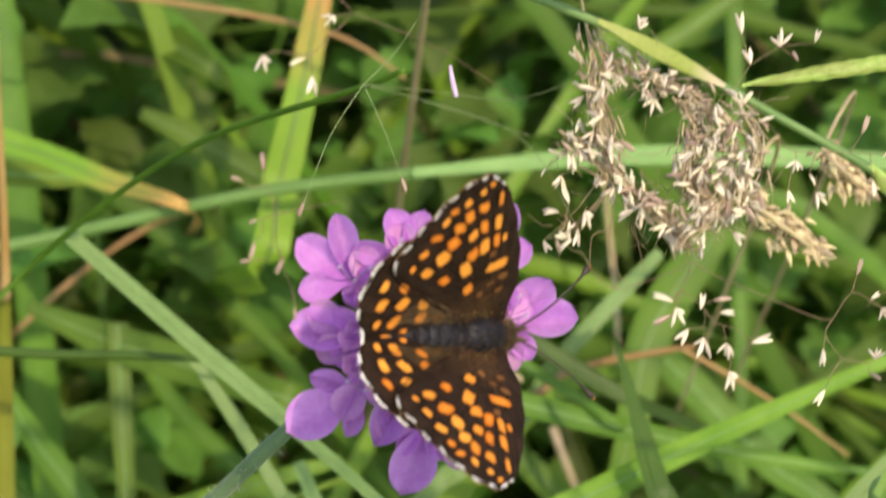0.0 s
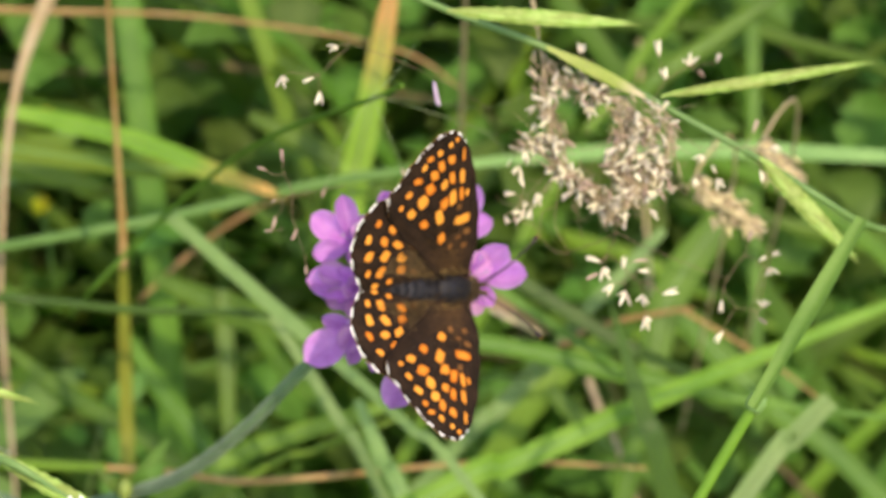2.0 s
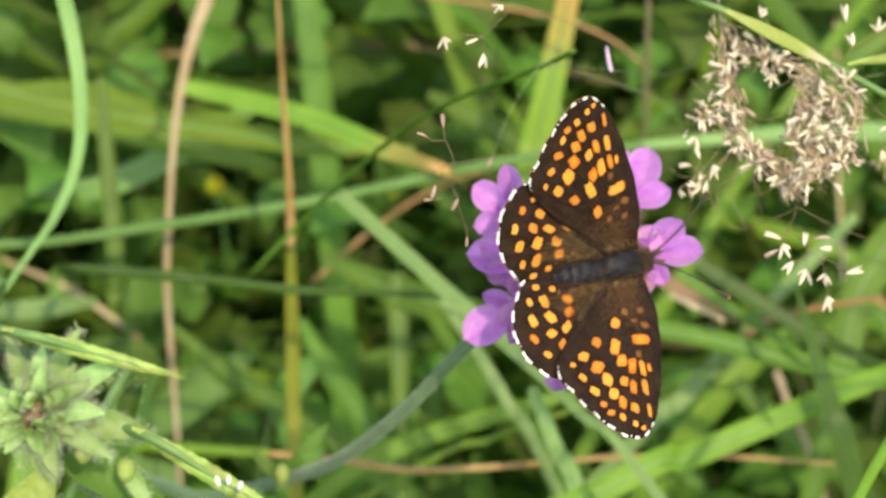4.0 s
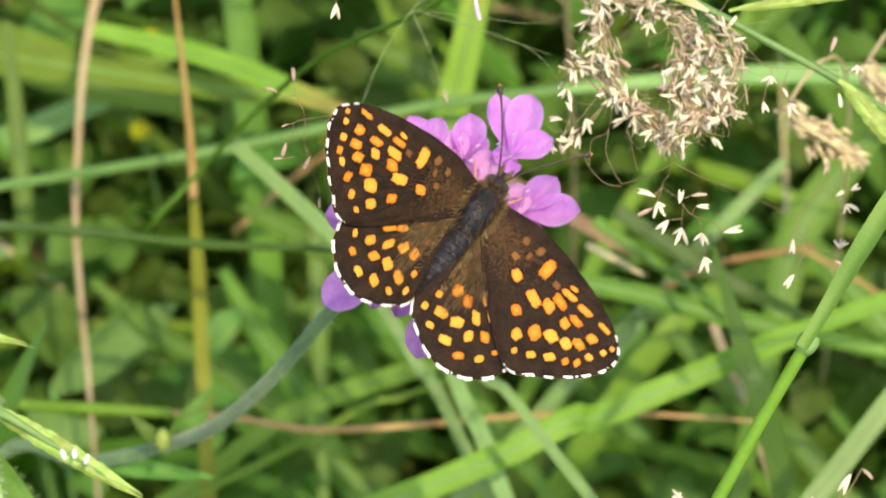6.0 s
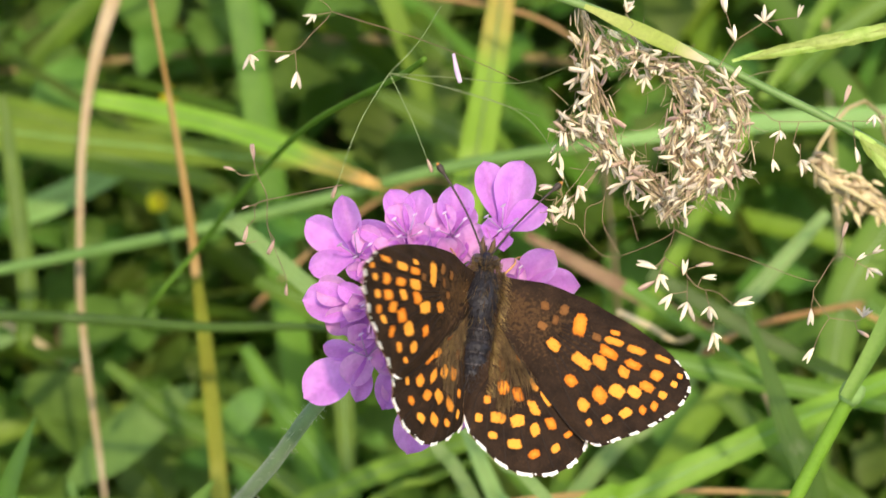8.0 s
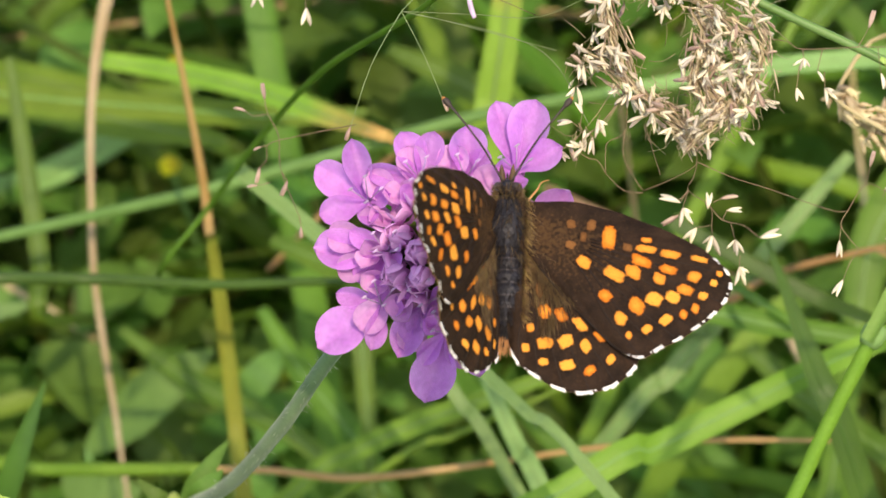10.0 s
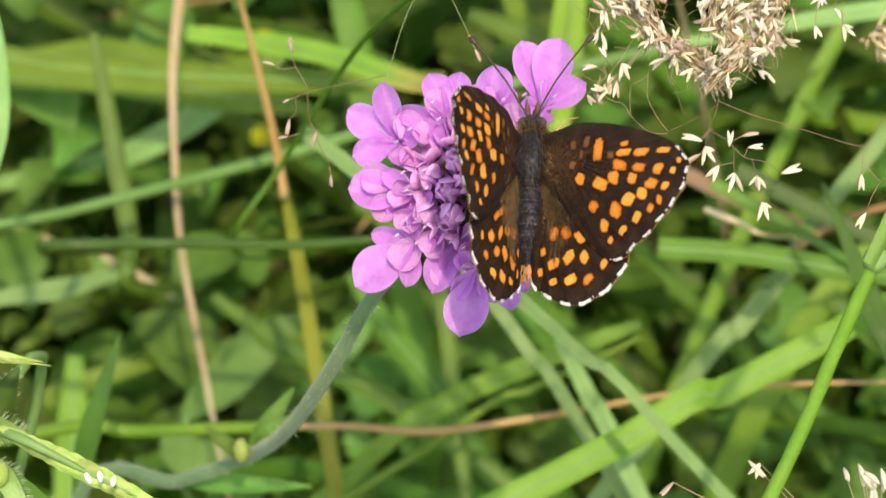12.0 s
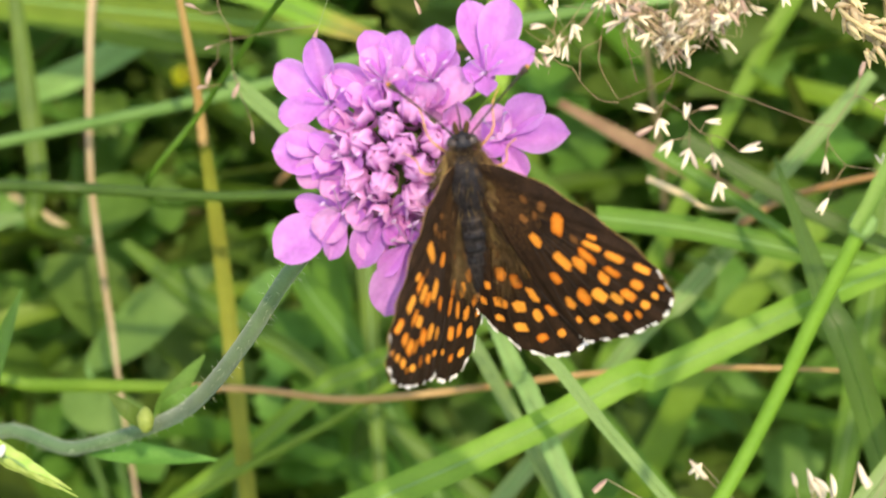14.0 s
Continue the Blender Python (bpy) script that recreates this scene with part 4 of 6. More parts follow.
def wing(name, outline, side, parent, rows, extra, size):
    """A wing in its own plane, root at the origin, y forward. rows of orange spots keep to cells between the veins."""
    edge = [Vector((x * side, y, 0)) * MM * size for x, y in outline]
    root = Vector((0, -0.8, 0)) * MM

    def at(t, s, up=0.0):
        p = root + (curve_at(edge, t) - root) * s
        ripple = 0.10 * MM * math.cos(t * 78) * s * s
        return p + Vector((0, 0, ripple + 0.9 * MM * math.sin(s * 2.4) * (0.4 + 0.6 * math.sin(t * 3.14)) + up * MM))

    ob = None
    for level, material in ((0.0, WING), (-0.07, UNDERWING)):
        bm = bmesh.new()
        uv = bm.loops.layers.uv.verify()
        nt, ns = 90, 16
        centre = bm.verts.new(at(0.5, 0, level))
        grid = [[bm.verts.new(at(i / nt, (j + 1) / ns, level)) for i in range(nt + 1)] for j in range(ns)]
        for i in range(nt):
            f = (centre, grid[0][i], grid[0][i + 1])
            bm.faces.new(f if side < 0 else f[::-1])
            for j in range(ns - 1):
                f = (grid[j][i], grid[j + 1][i], grid[j + 1][i + 1], grid[j][i + 1])
                bm.faces.new(f if side < 0 else f[::-1])
        out = {v: (i / nt, (j + 1) / ns) for j, line in enumerate(grid) for i, v in enumerate(line)}
        for f in bm.faces:
            for loop in f.loops:
                loop[uv].uv = out.get(loop.vert, (0.5, 0.0))
        if ob is None:
            ob = part(name, bm, material, parent)
        else:
            part("underside", bm, material, ob, "tawny underside")
    r3 = random.Random(len(name) * 10 + 3)

    # the outline seen from the root: direction, and how far out it lies
    turns = []
    for k in range(241):
        p = curve_at(edge, 0.03 + 0.94 * k / 240) - root
        turns.append((math.atan2(-p.y, p.x * side), 0.03 + 0.94 * k / 240, p.length))

    def lift(p, up):
        """The wing's surface under a point of its plane."""
        a = math.atan2(-(p - root).y, (p - root).x * side)
        _, t, far = min(turns, key=lambda c: abs(c[0] - a))
        return Vector((p.x, p.y, at(t, min(1, (p - root).length / far), up).z))

    def blotch(x, y, long, wide, material):
        bm = bmesh.new()
        c = Vector((x * side, y, 0)) * MM * size
        d = (c - root).normalized()
        n = Vector((-d.y, d.x, 0))
        uv = bm.loops.layers.uv.verify()
        skew, count = r3.uniform(-0.25, 0.25), 20
        rim = [r3.uniform(0.92, 1.07) for _ in range(count)]
        rings, far = [], {}
        for reach in (0.45, 0.8, 1.15):
            ring = []
            for k in range(count):
                e, f = math.cos(6.2832 * k / count), math.sin(6.2832 * k / count)
                m = (abs(e) ** 3.8 + abs(f) ** 3.8) ** (-1 / 3.8) * rim[k] * size * reach
                v = bm.verts.new(lift(c + (d * (e + skew * f) * long + n * f * wide) * m * MM, 0.085))
                far[v] = reach
                ring.append(v)
            rings.append(ring)
        centre = bm.verts.new(lift(c, 0.085))
        for k in range(count):
            q = (k + 1) % count
            for f in [(centre, rings[0][k], rings[0][q])] + [(a[k], b[k], b[q], a[q]) for a, b in zip(rings, rings[1:])]:
                face = bm.faces.new(f if side > 0 else f[::-1])
                for loop in face.loops:
                    loop[uv].uv = (far.get(loop.vert, 0.0) / 1.15, 0.5)
        part("spot", bm, material, ob)

    for spots, material in ((rows, ORANGE), (extra, DULL)):
        for x, y, long, wide in spots:
            k = 0.92 + r3.uniform(-0.08, 0.07)
            blotch(x + r3.uniform(-0.1, 0.1), y + r3.uniform(-0.1, 0.1), long * k * 1.0, wide * k * 1.03, material)
    # raised veins from the root to the margin
    t0, t1 = (0.40, 0.81) if outline is FORE else (0.26, 0.82)
    for k in range(9):
        t = t0 + (t1 - t0) * (k - 0.5) / 8 + 0.004
        line = [at(0.5 + (t - 0.5) * min(1, 0.25 + 1.1 * q), q, 0.0) for q in (0.34, 0.46, 0.6, 0.74, 0.88, 0.99)]
        part("vein", tube(bmesh.new(), line, [0.08 * MM, 0.065 * MM, 0.05 * MM], steps=10, sides=4), VEIN, ob)
    if outline is FORE:
        part("hind_margin", tube(bmesh.new(), [at(t, 0.995, 0.03) for t in (0.80, 0.84, 0.88, 0.92, 0.96)], [0.08 * MM] * 3, steps=16, sides=5), VEIN, ob, "dark brown hind margin")
    # white fringe, broken where the veins end
    bm = bmesh.new()
    t0, t1 = (0.36, 0.82) if outline is FORE else (0.24, 0.84)
    for k in range(170):
        t = t0 + (t1 - t0) * k / 169
        white = math.cos((t - t0) * 6.2832 / (t1 - t0) * 8.5) > (0.15 if outline is FORE else -0.2)
        if not white and r3.random() < 0.9:
            continue
        long = (0.27 if outline is FORE else 0.32) if white else 0.15
        out = (at(t, 1) - root).normalized() * long * MM * r3.uniform(0.7, 1.15)
        a, b = at(t, 0.985, 0.06), at(t + 0.0045, 0.985, 0.06)
        q = [bm.verts.new(p) for p in (a, b, b + out, (a + b) / 2 + out * 1.2, a + out)]
        bm.faces.new(q)
    part("fringe", bm, FRINGE, ob, "white chequered fringe")
    return ob


def butterfly():
    body = empty("butterfly", "dark brown fritillary butterfly with orange chequered wings", "butterfly")
    bm = lathe(bmesh.new(), [(-2.4 * MM, 1.0 * MM), (-1.8 * MM, 1.5 * MM), (-0.6 * MM, 1.8 * MM), (0.8 * MM, 1.75 * MM), (2.0 * MM, 1.3 * MM), (2.8 * MM, 0.7 * MM)], 16)
    part("thorax", bm, BODY, body, "black furry thorax")
    prof = []
    for k in range(34):
        t = k / 33
        r = 1.72 * math.sin(math.pi * (0.20 + 0.70 * t)) ** 0.8 * (1 - 0.35 * t)
        prof.append((-(1.8 + 8.6 * t) * MM, r * (1 + 0.07 * math.sin(t * 6.2832 * 7)) * MM))
    abdomen = part("abdomen", lathe(bmesh.new(), prof, 16), BODY, body, "slender ringed black abdomen")
    for k in range(6):
        y, r = prof[5 + 4 * k]
        bm = lathe(bmesh.new(), [(y - 0.09 * MM, r * 0.99), (y, r * 1.03), (y + 0.09 * MM, r * 0.99)], 16)
        part("ring", bm, RING, abdomen)
    bm = bmesh.new()
    r4 = random.Random(11)
    for k in range(90):
        a = r4.uniform(0, 6.2832)
        p = Vector((math.cos(a) * 0.55, -9.6 + r4.uniform(-0.3, 0.5), math.sin(a) * 0.45)) * MM
        tube(bm, [p, p + Vector((math.cos(a) * 0.4, -1.5 * r4.uniform(0.6, 1.1), math.sin(a) * 0.2)) * MM], [0.10 * MM, 0.03 * MM], steps=1, sides=4)
    part("tail_tuft", bm, TAIL, abdomen, "tawny tail tuft")
    head = part("head", lathe(bmesh.new(), [(2.5 * MM, 0.5 * MM), (2.9 * MM, 0.9 * MM), (3.5 * MM, 0.95 * MM), (4.1 * MM, 0.55 * MM), (4.3 * MM, 0.15 * MM)], 14), BODY, body)
    for s in (-1, 1):
        bm = bmesh.new()
        bmesh.ops.create_uvsphere(bm, u_segments=14, v_segments=10, radius=0.58 * MM, matrix=Matrix.Translation((s * 0.72 * MM, 3.45 * MM, 0.15 * MM)))
        part("eye", bm, EYE, head, "dark glossy eye")
        part("palp", tube(bmesh.new(), [Vector((s * 0.3, 3.9, -0.2)) * MM, Vector((s * 0.45, 4.8, 0.1)) * MM, Vector((s * 0.5, 5.5, 0.5)) * MM], [0.22 * MM, 0.28 * MM, 0.05 * MM], steps=6, sides=6), HAIR, head)
        line = [Vector((s * 0.35, 3.9, 0.6)) * MM, Vector((s * 2.1, 6.6, 1.8)) * MM, Vector((s * 4.0, 9.0, 2.5)) * MM, Vector((s * 5.3, 10.5, 2.7)) * MM]
        ant = part("antenna", tube(bmesh.new(), line, [0.10 * MM, 0.09 * MM, 0.10 * MM, 0.16 * MM], steps=20, sides=6), ANTENNA, head, "thin black antenna")
        part("club", tube(bmesh.new(), [line[-1] - (line[-1] - line[-2]) * 0.42, line[-1] - (line[-1] - line[-2]) * 0.1, line[-1] + (line[-1] - line[-2]) * 0.12], [0.14 * MM, 0.31 * MM, 0.14 * MM], steps=6, sides=8), ANTENNA, ant, "black club")
        part("club_tip", tube(bmesh.new(), [line[-1] + (line[-1] - line[-2]) * 0.06, line[-1] + (line[-1] - line[-2]) * 0.17], [0.22 * MM, 0.08 * MM], steps=2, sides=8), CLUB, ant, "orange tip")
        for k, (y, out, fwd) in enumerate(((1.6, 3.6, 3.4), (0.2, 4.6, 0.6), (-1.0, 4.2, -2.6))):
            part("leg", tube(bmesh.new(), [Vector((s * 0.8, y, -1.0)) * MM, Vector((s * out * 0.7, y + fwd * 0.6, -0.7)) * MM, Vector((s * out * 0.8, y + fwd, -2.8)) * MM, Vector((s * out, y + fwd * 1.2, -4.0)) * MM], [0.12 * MM, 0.09 * MM, 0.07 * MM, 0.045 * MM], steps=10, sides=6), LEG, body)
    part("proboscis", tube(bmesh.new(), [Vector((0, 4.1, -0.3)) * MM, Vector((0, 5.2, -1.0)) * MM, Vector((0, 5.0, -3.4)) * MM], [0.1 * MM, 0.08 * MM, 0.05 * MM], steps=8, sides=5), ANTENNA, head)
    bm = bmesh.new()
    for k in range(1100):
        a = r4.uniform(0, 3.1416)
        y = r4.uniform(-2.6, 3.0)
        rad = 1.7 * math.sqrt(max(0.1, 1 - (y / 3.6) ** 2))
        p = Vector((math.cos(a) * rad, y, math.sin(a) * rad)) * MM
        d = (Vector((math.cos(a) * 1.1, -1.2, math.sin(a) * 0.7)) + Vector((r4.gauss(0, 0.3), r4.gauss(0, 0.3), r4.gauss(0, 0.3)))).normalized()
        if abs(math.cos(a)) < 0.7 and r4.random() < 0.93:
            continue
        length = r4.uniform(0.7, 1.5) * (0.6 + abs(math.cos(a)))
        tube(bm, [p, p + d * length * 0.5 * MM, p + d * length * MM - Vector((0, 0.2 * MM, 0))], [0.035 * MM, 0.03 * MM, 0.008 * MM], steps=2, sides=3)
    gold = bmesh.new()
    for k in range(1000):
        s = r4.choice((-1, 1))
        y = 2.6 - 11.0 * r4.random()
        p = Vector((s * 1.5 * (1 + 0.03 * min(y, 0)), y, r4.uniform(0.3, 1.2))) * MM
        d = Vector((s * r4.uniform(0.2, 0.9), -0.8, r4.uniform(0.3, 1.2))).normalized()
        tube(gold, [p, p + d * r4.uniform(0.6, 1.6) * MM], [0.032 * MM, 0.01 * MM], steps=1, sides=3)
    for k in range(260):
        a, y = r4.uniform(0, 3.1416), r4.uniform(2.0, 3.4)
        p = Vector((math.cos(a) * 1.05, y, math.sin(a) * 1.0)) * MM
        tube(bm, [p, p + Vector((math.cos(a) * 0.5, r4.uniform(-0.2, 0.5), math.sin(a) * 0.6)) * MM], [0.035 * MM, 0.01 * MM], steps=1, sides=3)
    tagged(part("fur", bm, HAIR, body, "tawny fur"), kind="stuff")
    tagged(part("side_fur", gold, GOLD, body, "golden fur along the sides"), kind="stuff")
    bm = bmesh.new()
    for k in range(1300):
        a, y = r4.uniform(0.3, 2.84), r4.uniform(-9.6, 2.4)
        rad = 1.72 * math.sqrt(max(0.1, 1 - (y / 3.6) ** 2)) if y > -2.2 else 1.6 * (1 - 0.04 * (-y - 2)) * (0.75 if y < -8.6 else 1)
        p = Vector((math.cos(a) * rad, y, math.sin(a) * rad)) * MM
        d = Vector((math.cos(a) * 0.5 + r4.gauss(0, 0.25), -1, math.sin(a) * 0.4)).normalized()
        tube(bm, [p, p + d * r4.uniform(0.35, 0.75) * MM], [0.035 * MM, 0.01 * MM], steps=1, sides=3)
    tagged(part("grey_fur", bm, FUR, body, "short grey fur"), kind="stuff")
    wings = {}
    for s, tag in ((1, "right"), (-1, "left")):
        # spots: place in the wing's plane, half length along the veins, half width, in mm
        fore_rows = [(18.6, -3.5, 0.30, 0.26), (18.2, -4.5, 0.36, 0.34), (17.5, -5.8, 0.44, 0.42), (16.9, -7.1, 0.38, 0.40), (16.0, -7.8, 0.40, 0.44), (14.4, -8.5, 0.48, 0.54), (12.9, -9.6, 0.42, 0.50), (11.4, -10.4, 0.34, 0.34),
                     (16.7, -2.5, 0.80, 0.30), (16.4, -4.1, 0.60, 0.52), (15.8, -5.5, 0.78, 0.52), (14.8, -6.3, 0.72, 0.54), (13.2, -6.7, 0.78, 0.66), (11.6, -7.5, 0.80, 0.68), (10.4, -8.9, 0.60, 0.48),
                     (14.1, -2.4, 0.98, 0.42), (14.1, -3.9, 0.86, 0.42), (13.4, -4.9, 0.58, 0.48),
                     (11.7, -1.3, 0.56, 0.28)]
        fore_rows += [(11.8, -2.2, 0.95, 0.36), (11.6, -3.3, 1.0, 0.50), (11.0, -4.5, 0.76, 0.56), (9.3, -4.9, 1.1, 0.58), (8.7, -6.9, 0.70, 0.55), (8.4, -1.5, 0.66, 1.15), (6.3, -4.0, 0.74, 0.54)]
        fore_extra = [(6.5, -0.4, 0.42, 0.5), (6.0, -1.7, 0.34, 0.5), (4.7, -0.5, 0.45, 0.45), (4.9, -2.5, 0.5, 0.4), (10.2, -2.2, 0.5, 0.4)]
        hind_rows = [(4.1, -3.8, 0.62, 0.52), (3.4, -7.8, 0.80, 0.66), (5.2, -7.9, 0.86, 0.58), (6.4, -6.2, 0.80, 0.42), (8.0, -7.1, 1.15, 0.40), (7.1, -8.7, 0.90, 0.46),
                     (9.4, -9.6, 0.75, 0.54), (8.1, -10.9, 0.70, 0.58), (6.0, -10.7, 0.66, 0.74), (3.9, -11.0, 0.64, 0.78), (2.1, -11.8, 0.5, 0.40), (2.3, -9.7, 0.5, 0.4),
                     (11.5, -9.9, 0.32, 0.46), (10.6, -11.8, 0.42, 0.52), (8.8, -13.3, 0.42, 0.60), (6.5, -13.1, 0.58, 0.76), (4.1, -13.1, 0.40, 0.55)]
        hind_extra = [(2.6, -5.8, 0.7, 0.3)]
        f = wing("forewing", FORE, s, body, fore_rows, fore_extra, 0.92)
        h = wing("hindwing", HIND, s, body, hind_rows, hind_extra, 0.83)
        bm = bmesh.new()
        for k in range(1800):
            t = r4.uniform(0.0, 1.05)
            rr = r4.uniform(0.3, 4.2 + 4.0 * (1 - t))
            ang = radians(-70 + 58 * t)
            p = Vector((s * (0.3 + rr * math.cos(ang)), rr * math.sin(ang) - 0.5, 0.25 + 0.08 * rr)) * MM
            d = Vector((s * math.cos(ang - 0.2), math.sin(ang - 0.2) - 0.25, r4.uniform(0.02, 0.35))).normalized()
            tube(bm, [p, p + d * r4.uniform(0.9, 2.2) * MM], [0.03 * MM, 0.008 * MM], steps=1, sides=3)
        tagged(part("wing_hair", bm, HAIR, h, "long tawny hairs at the wing root"), kind="stuff")
        wings[tag] = (f, h)
    return body, wings


fritillary, wings = butterfly()


# ---- seed heads ----
def spikelet_meshes():
    """Open two-valved spikelets of a fine bent grass, along +y."""
    out = []
    for gape, length, material in ((0.16, 2.1, CREAM), (0.36, 2.0, CREAM), (0.07, 1.9, BLUSH), (0.26, 1.7, CREAM), (0.05, 2.3, CREAM)):
        bm = bmesh.new()
        for s in (-1, 1):
            tip = Vector((s * gape * length, length * (1 - 0.2 * gape), 0.05 * s)) * MM
            mid = tip * 0.5 + Vector((-s * 0.02, 0.06, 0.10)) * MM
            tube(bm, [Vector((0, 0, 0)), mid, tip], [0.07 * MM, 0.22 * MM, 0.21 * MM, 0.06 * MM], steps=6, sides=6)
        out.append(mesh_of("spikelet", bm, material))
    return out


SPIKELETS = spikelet_meshes()


def panicle():
    plant = empty("bent_grass", "feathery bent grass panicle with ripe cream spikelets", "grass")
    r = random.Random(21)
    # fuzzy main strands, where each group of spikelets hangs
    strands = [
        [(16.4, 14.8, 1), (15.8, 17.8, 1), (15.2, 20.1, 1), (15.0, 23.5, 0), (14.6, 28.6, -3)],
        [(22.0, 8.6, 2), (21.0, 10.0, 2), (18.7, 11.9, 1), (16.5, 13.7, 1), (14.2, 15.9, 0), (12.3, 17.2, 0)],
        [(26.1, 17.6, 2), (24.2, 19.5, 1), (22.3, 20.6, 1), (19.7, 21.5, 1), (15.9, 23.7, 0), (14.6, 25.6, 0)],
        [(23.3, 9.0, 4), (25.1, 10.9, 4), (27.7, 13.9, 3), (28.4, 16.9, 2), (26.8, 20.7, 1)],
        [(24.4, 11.6, 3), (22.8, 13.8, 3), (23.5, 17.2, 2), (22.3, 19.8, 1)],
    ]
    # pale threads that spread from one joint
    threads = [
        [(13.5, 10, 0), (9.1, 17.2, -4), (-3, 21.3, -9)],
        [(-3, 21.3, -9), (-5.8, 16.7, -9), (-7.9, 11.1, -9)],
        [(-3, 21.3, -9), (-1.1, 17.3, -9), (0.4, 13.4, -9)],
        [(-3, 21.3, -9), (3.6, 20.7, -8), (9.1, 20, -5), (13.4, 21.3, -3)],
        [(-3, 21.3, -9), (-0.4, 24, -9), (1.8, 27.4, -9)],
        [(-3, 21.3, -9), (1.4, 20.1, -8), (10.8, 17, -5)],
    ]
    # wiry sprigs at the left: the plain ones join, the others end in a spikelet as long as their last step
    left_wires = [[(-6.5, 10.6, 4), (-9.5, 9.8, 9), (-12.3, 9.1, 12)], [(-12.5, 10.0, 12), (-12.3, 9.1, 12), (-12.2, 6.5, 12), (-10.8, 2.7, 12)]]
    left_sprigs = [
        [(-12.5, 10.0, 12), (-13.2, 11.4, 12), (-13.4, 12.5, 12), (-13.6, 14.2, 12)], [(-13.2, 11.3, 12), (-14.4, 11.2, 12), (-15.0, 11.6, 12), (-16.2, 12.0, 12)],
        [(-12.3, 9.1, 12), (-13.3, 8.7, 12), (-13.4, 7.5, 12), (-14.0, 6.9, 12), (-14.4, 5.3, 12)], [(-13.3, 8.7, 12), (-13.8, 8.6, 12), (-14.6, 8.3, 12)],
        [(-13.2, 5.6, 12), (-14.2, 5.4, 12), (-15.3, 5.3, 12)], [(-12.2, 6.5, 12), (-11.7, 5.7, 12), (-12.4, 4.2, 12)], [(-10.8, 2.7, 12), (-10.7, 1.9, 12), (-10.7, 0.7, 12)],
    ]
    top_wires = [[(-8.1, 26.4, 12), (-6.7, 25.1, 12), (-8.4, 23.2, 12), (-9.8, 21.8, 12), (-11.8, 21.8, 12), (-13.0, 21.9, 12)], [(-6.7, 25.1, 12), (-4.0, 24.2, 12), (-1.0, 23.4, 10), (3.1, 22.2, 5), (9.1, 20.0, -3)]]
    top_sprigs = [[(-12.6, 21.9, 12), (-13.7, 21.5, 12), (-13.8, 19.9, 12)], [(-9.8, 21.7, 12), (-9.7, 20.0, 12), (-9.8, 17.9, 12)], [(-9.8, 21.7, 12), (-10.3, 21.4, 12), (-11.6, 20.8, 12)], [(-6.9, 25.0, 12), (-8.0, 24.8, 12), (-9.2, 24.3, 12)]]
    right_wires = [[(22.5, 6.4, 5), (25.5, 5.0, 4), (28.5, 4.0, 3), (33.7, 2.0, 3), (35.2, 1.9, 3)], [(35.2, 1.9, 3), (34.6, 0.6, 3), (36.0, -1.4, 3)], [(28.4, 16.9, 2), (30.5, 16.5, 3), (31.8, 15.8, 3), (36.5, 15.8, 3), (40.2, 15.7, 3)], [(35.2, 1.9, 3), (36.8, 4.1, 3), (38.5, 3.4, 3)]]
    right_sprigs = [
        [(36.8, 4.1, 3), (37.2, 5.6, 3), (37.7, 7.2, 3)], [(38.2, 3.0, 3), (38.4, 3.6, 3), (39.3, 4.2, 3)], [(38.5, 3.4, 3), (39.4, 2.9, 3), (40.9, 2.2, 3)], [(39.1, 4.0, 3), (39.8, 4.2, 3), (41.0, 4.9, 3)],
        [(36.0, -1.4, 3), (35.2, -2.6, 3), (34.6, -4.0, 3), (33.7, -5.4, 3)], [(36.0, -1.4, 3), (38.2, -1.7, 3), (38.9, -1.4, 3), (39.8, -0.5, 3)], [(38.2, -1.7, 3), (38.4, -2.5, 3), (39.6, -3.2, 3)], [(34.6, 0.6, 3), (34.4, -0.6, 3), (34.3, -2.2, 3)],
    ]
    far_sprigs = [
        [(31.8, 15.8, 3), (31.9, 15.0, 3), (31.1, 14.0, 3)], [(31.5, 14.4, 3), (31.2, 12.5, 3), (31.6, 11.0, 3)], [(33.5, 15.7, 3), (33.0, 13.9, 3), (33.6, 12.9, 3)], [(33.6, 13.8, 3), (33.6, 12.4, 3), (34.3, 10.9, 3)],
        [(36.5, 15.8, 3), (37.5, 17.4, 3), (38.1, 19.2, 3)], [(38.2, 15.7, 3), (38.4, 13.5, 3), (38.7, 12.0, 3)], [(39.4, 15.8, 3), (40.1, 16.3, 3), (40.5, 15.2, 3)],
        [(26.5, 20.5, 2), (28.1, 23.0, 2), (27.5, 24.8, 2)], [(28.1, 23.0, 2), (27.3, 25.5, 2), (27.0, 27.6, 2)], [(28.1, 23.0, 2), (30.6, 24.6, 2), (31.3, 26.2, 2)], [(30.6, 24.6, 2), (32.2, 23.4, 2), (31.6, 24.4, 2)],
        [(30.6, 24.6, 2), (33.6, 25.0, 2), (34.0, 26.2, 2)], [(19.5, 22.6, 2), (18.6, 25.6, 2), (18.9, 27.0, 2)], [(18.6, 25.6, 2), (18.3, 26.2, 2), (19.6, 26.6, 2)],
    ]
    low_wires = [[(22.5, 6.4, 5), (22.1, 5.1, 6), (21.6, 4.0, 6), (23.4, 2.6, 6), (23.5, 1.0, 6)], [(23.4, 2.6, 6), (24.4, 1.4, 6), (26.1, 0.9, 6), (27.0, 0.2, 6)], [(21.6, 4.0, 6), (20.7, 3.2, 6), (19.6, 3.4, 6)]]
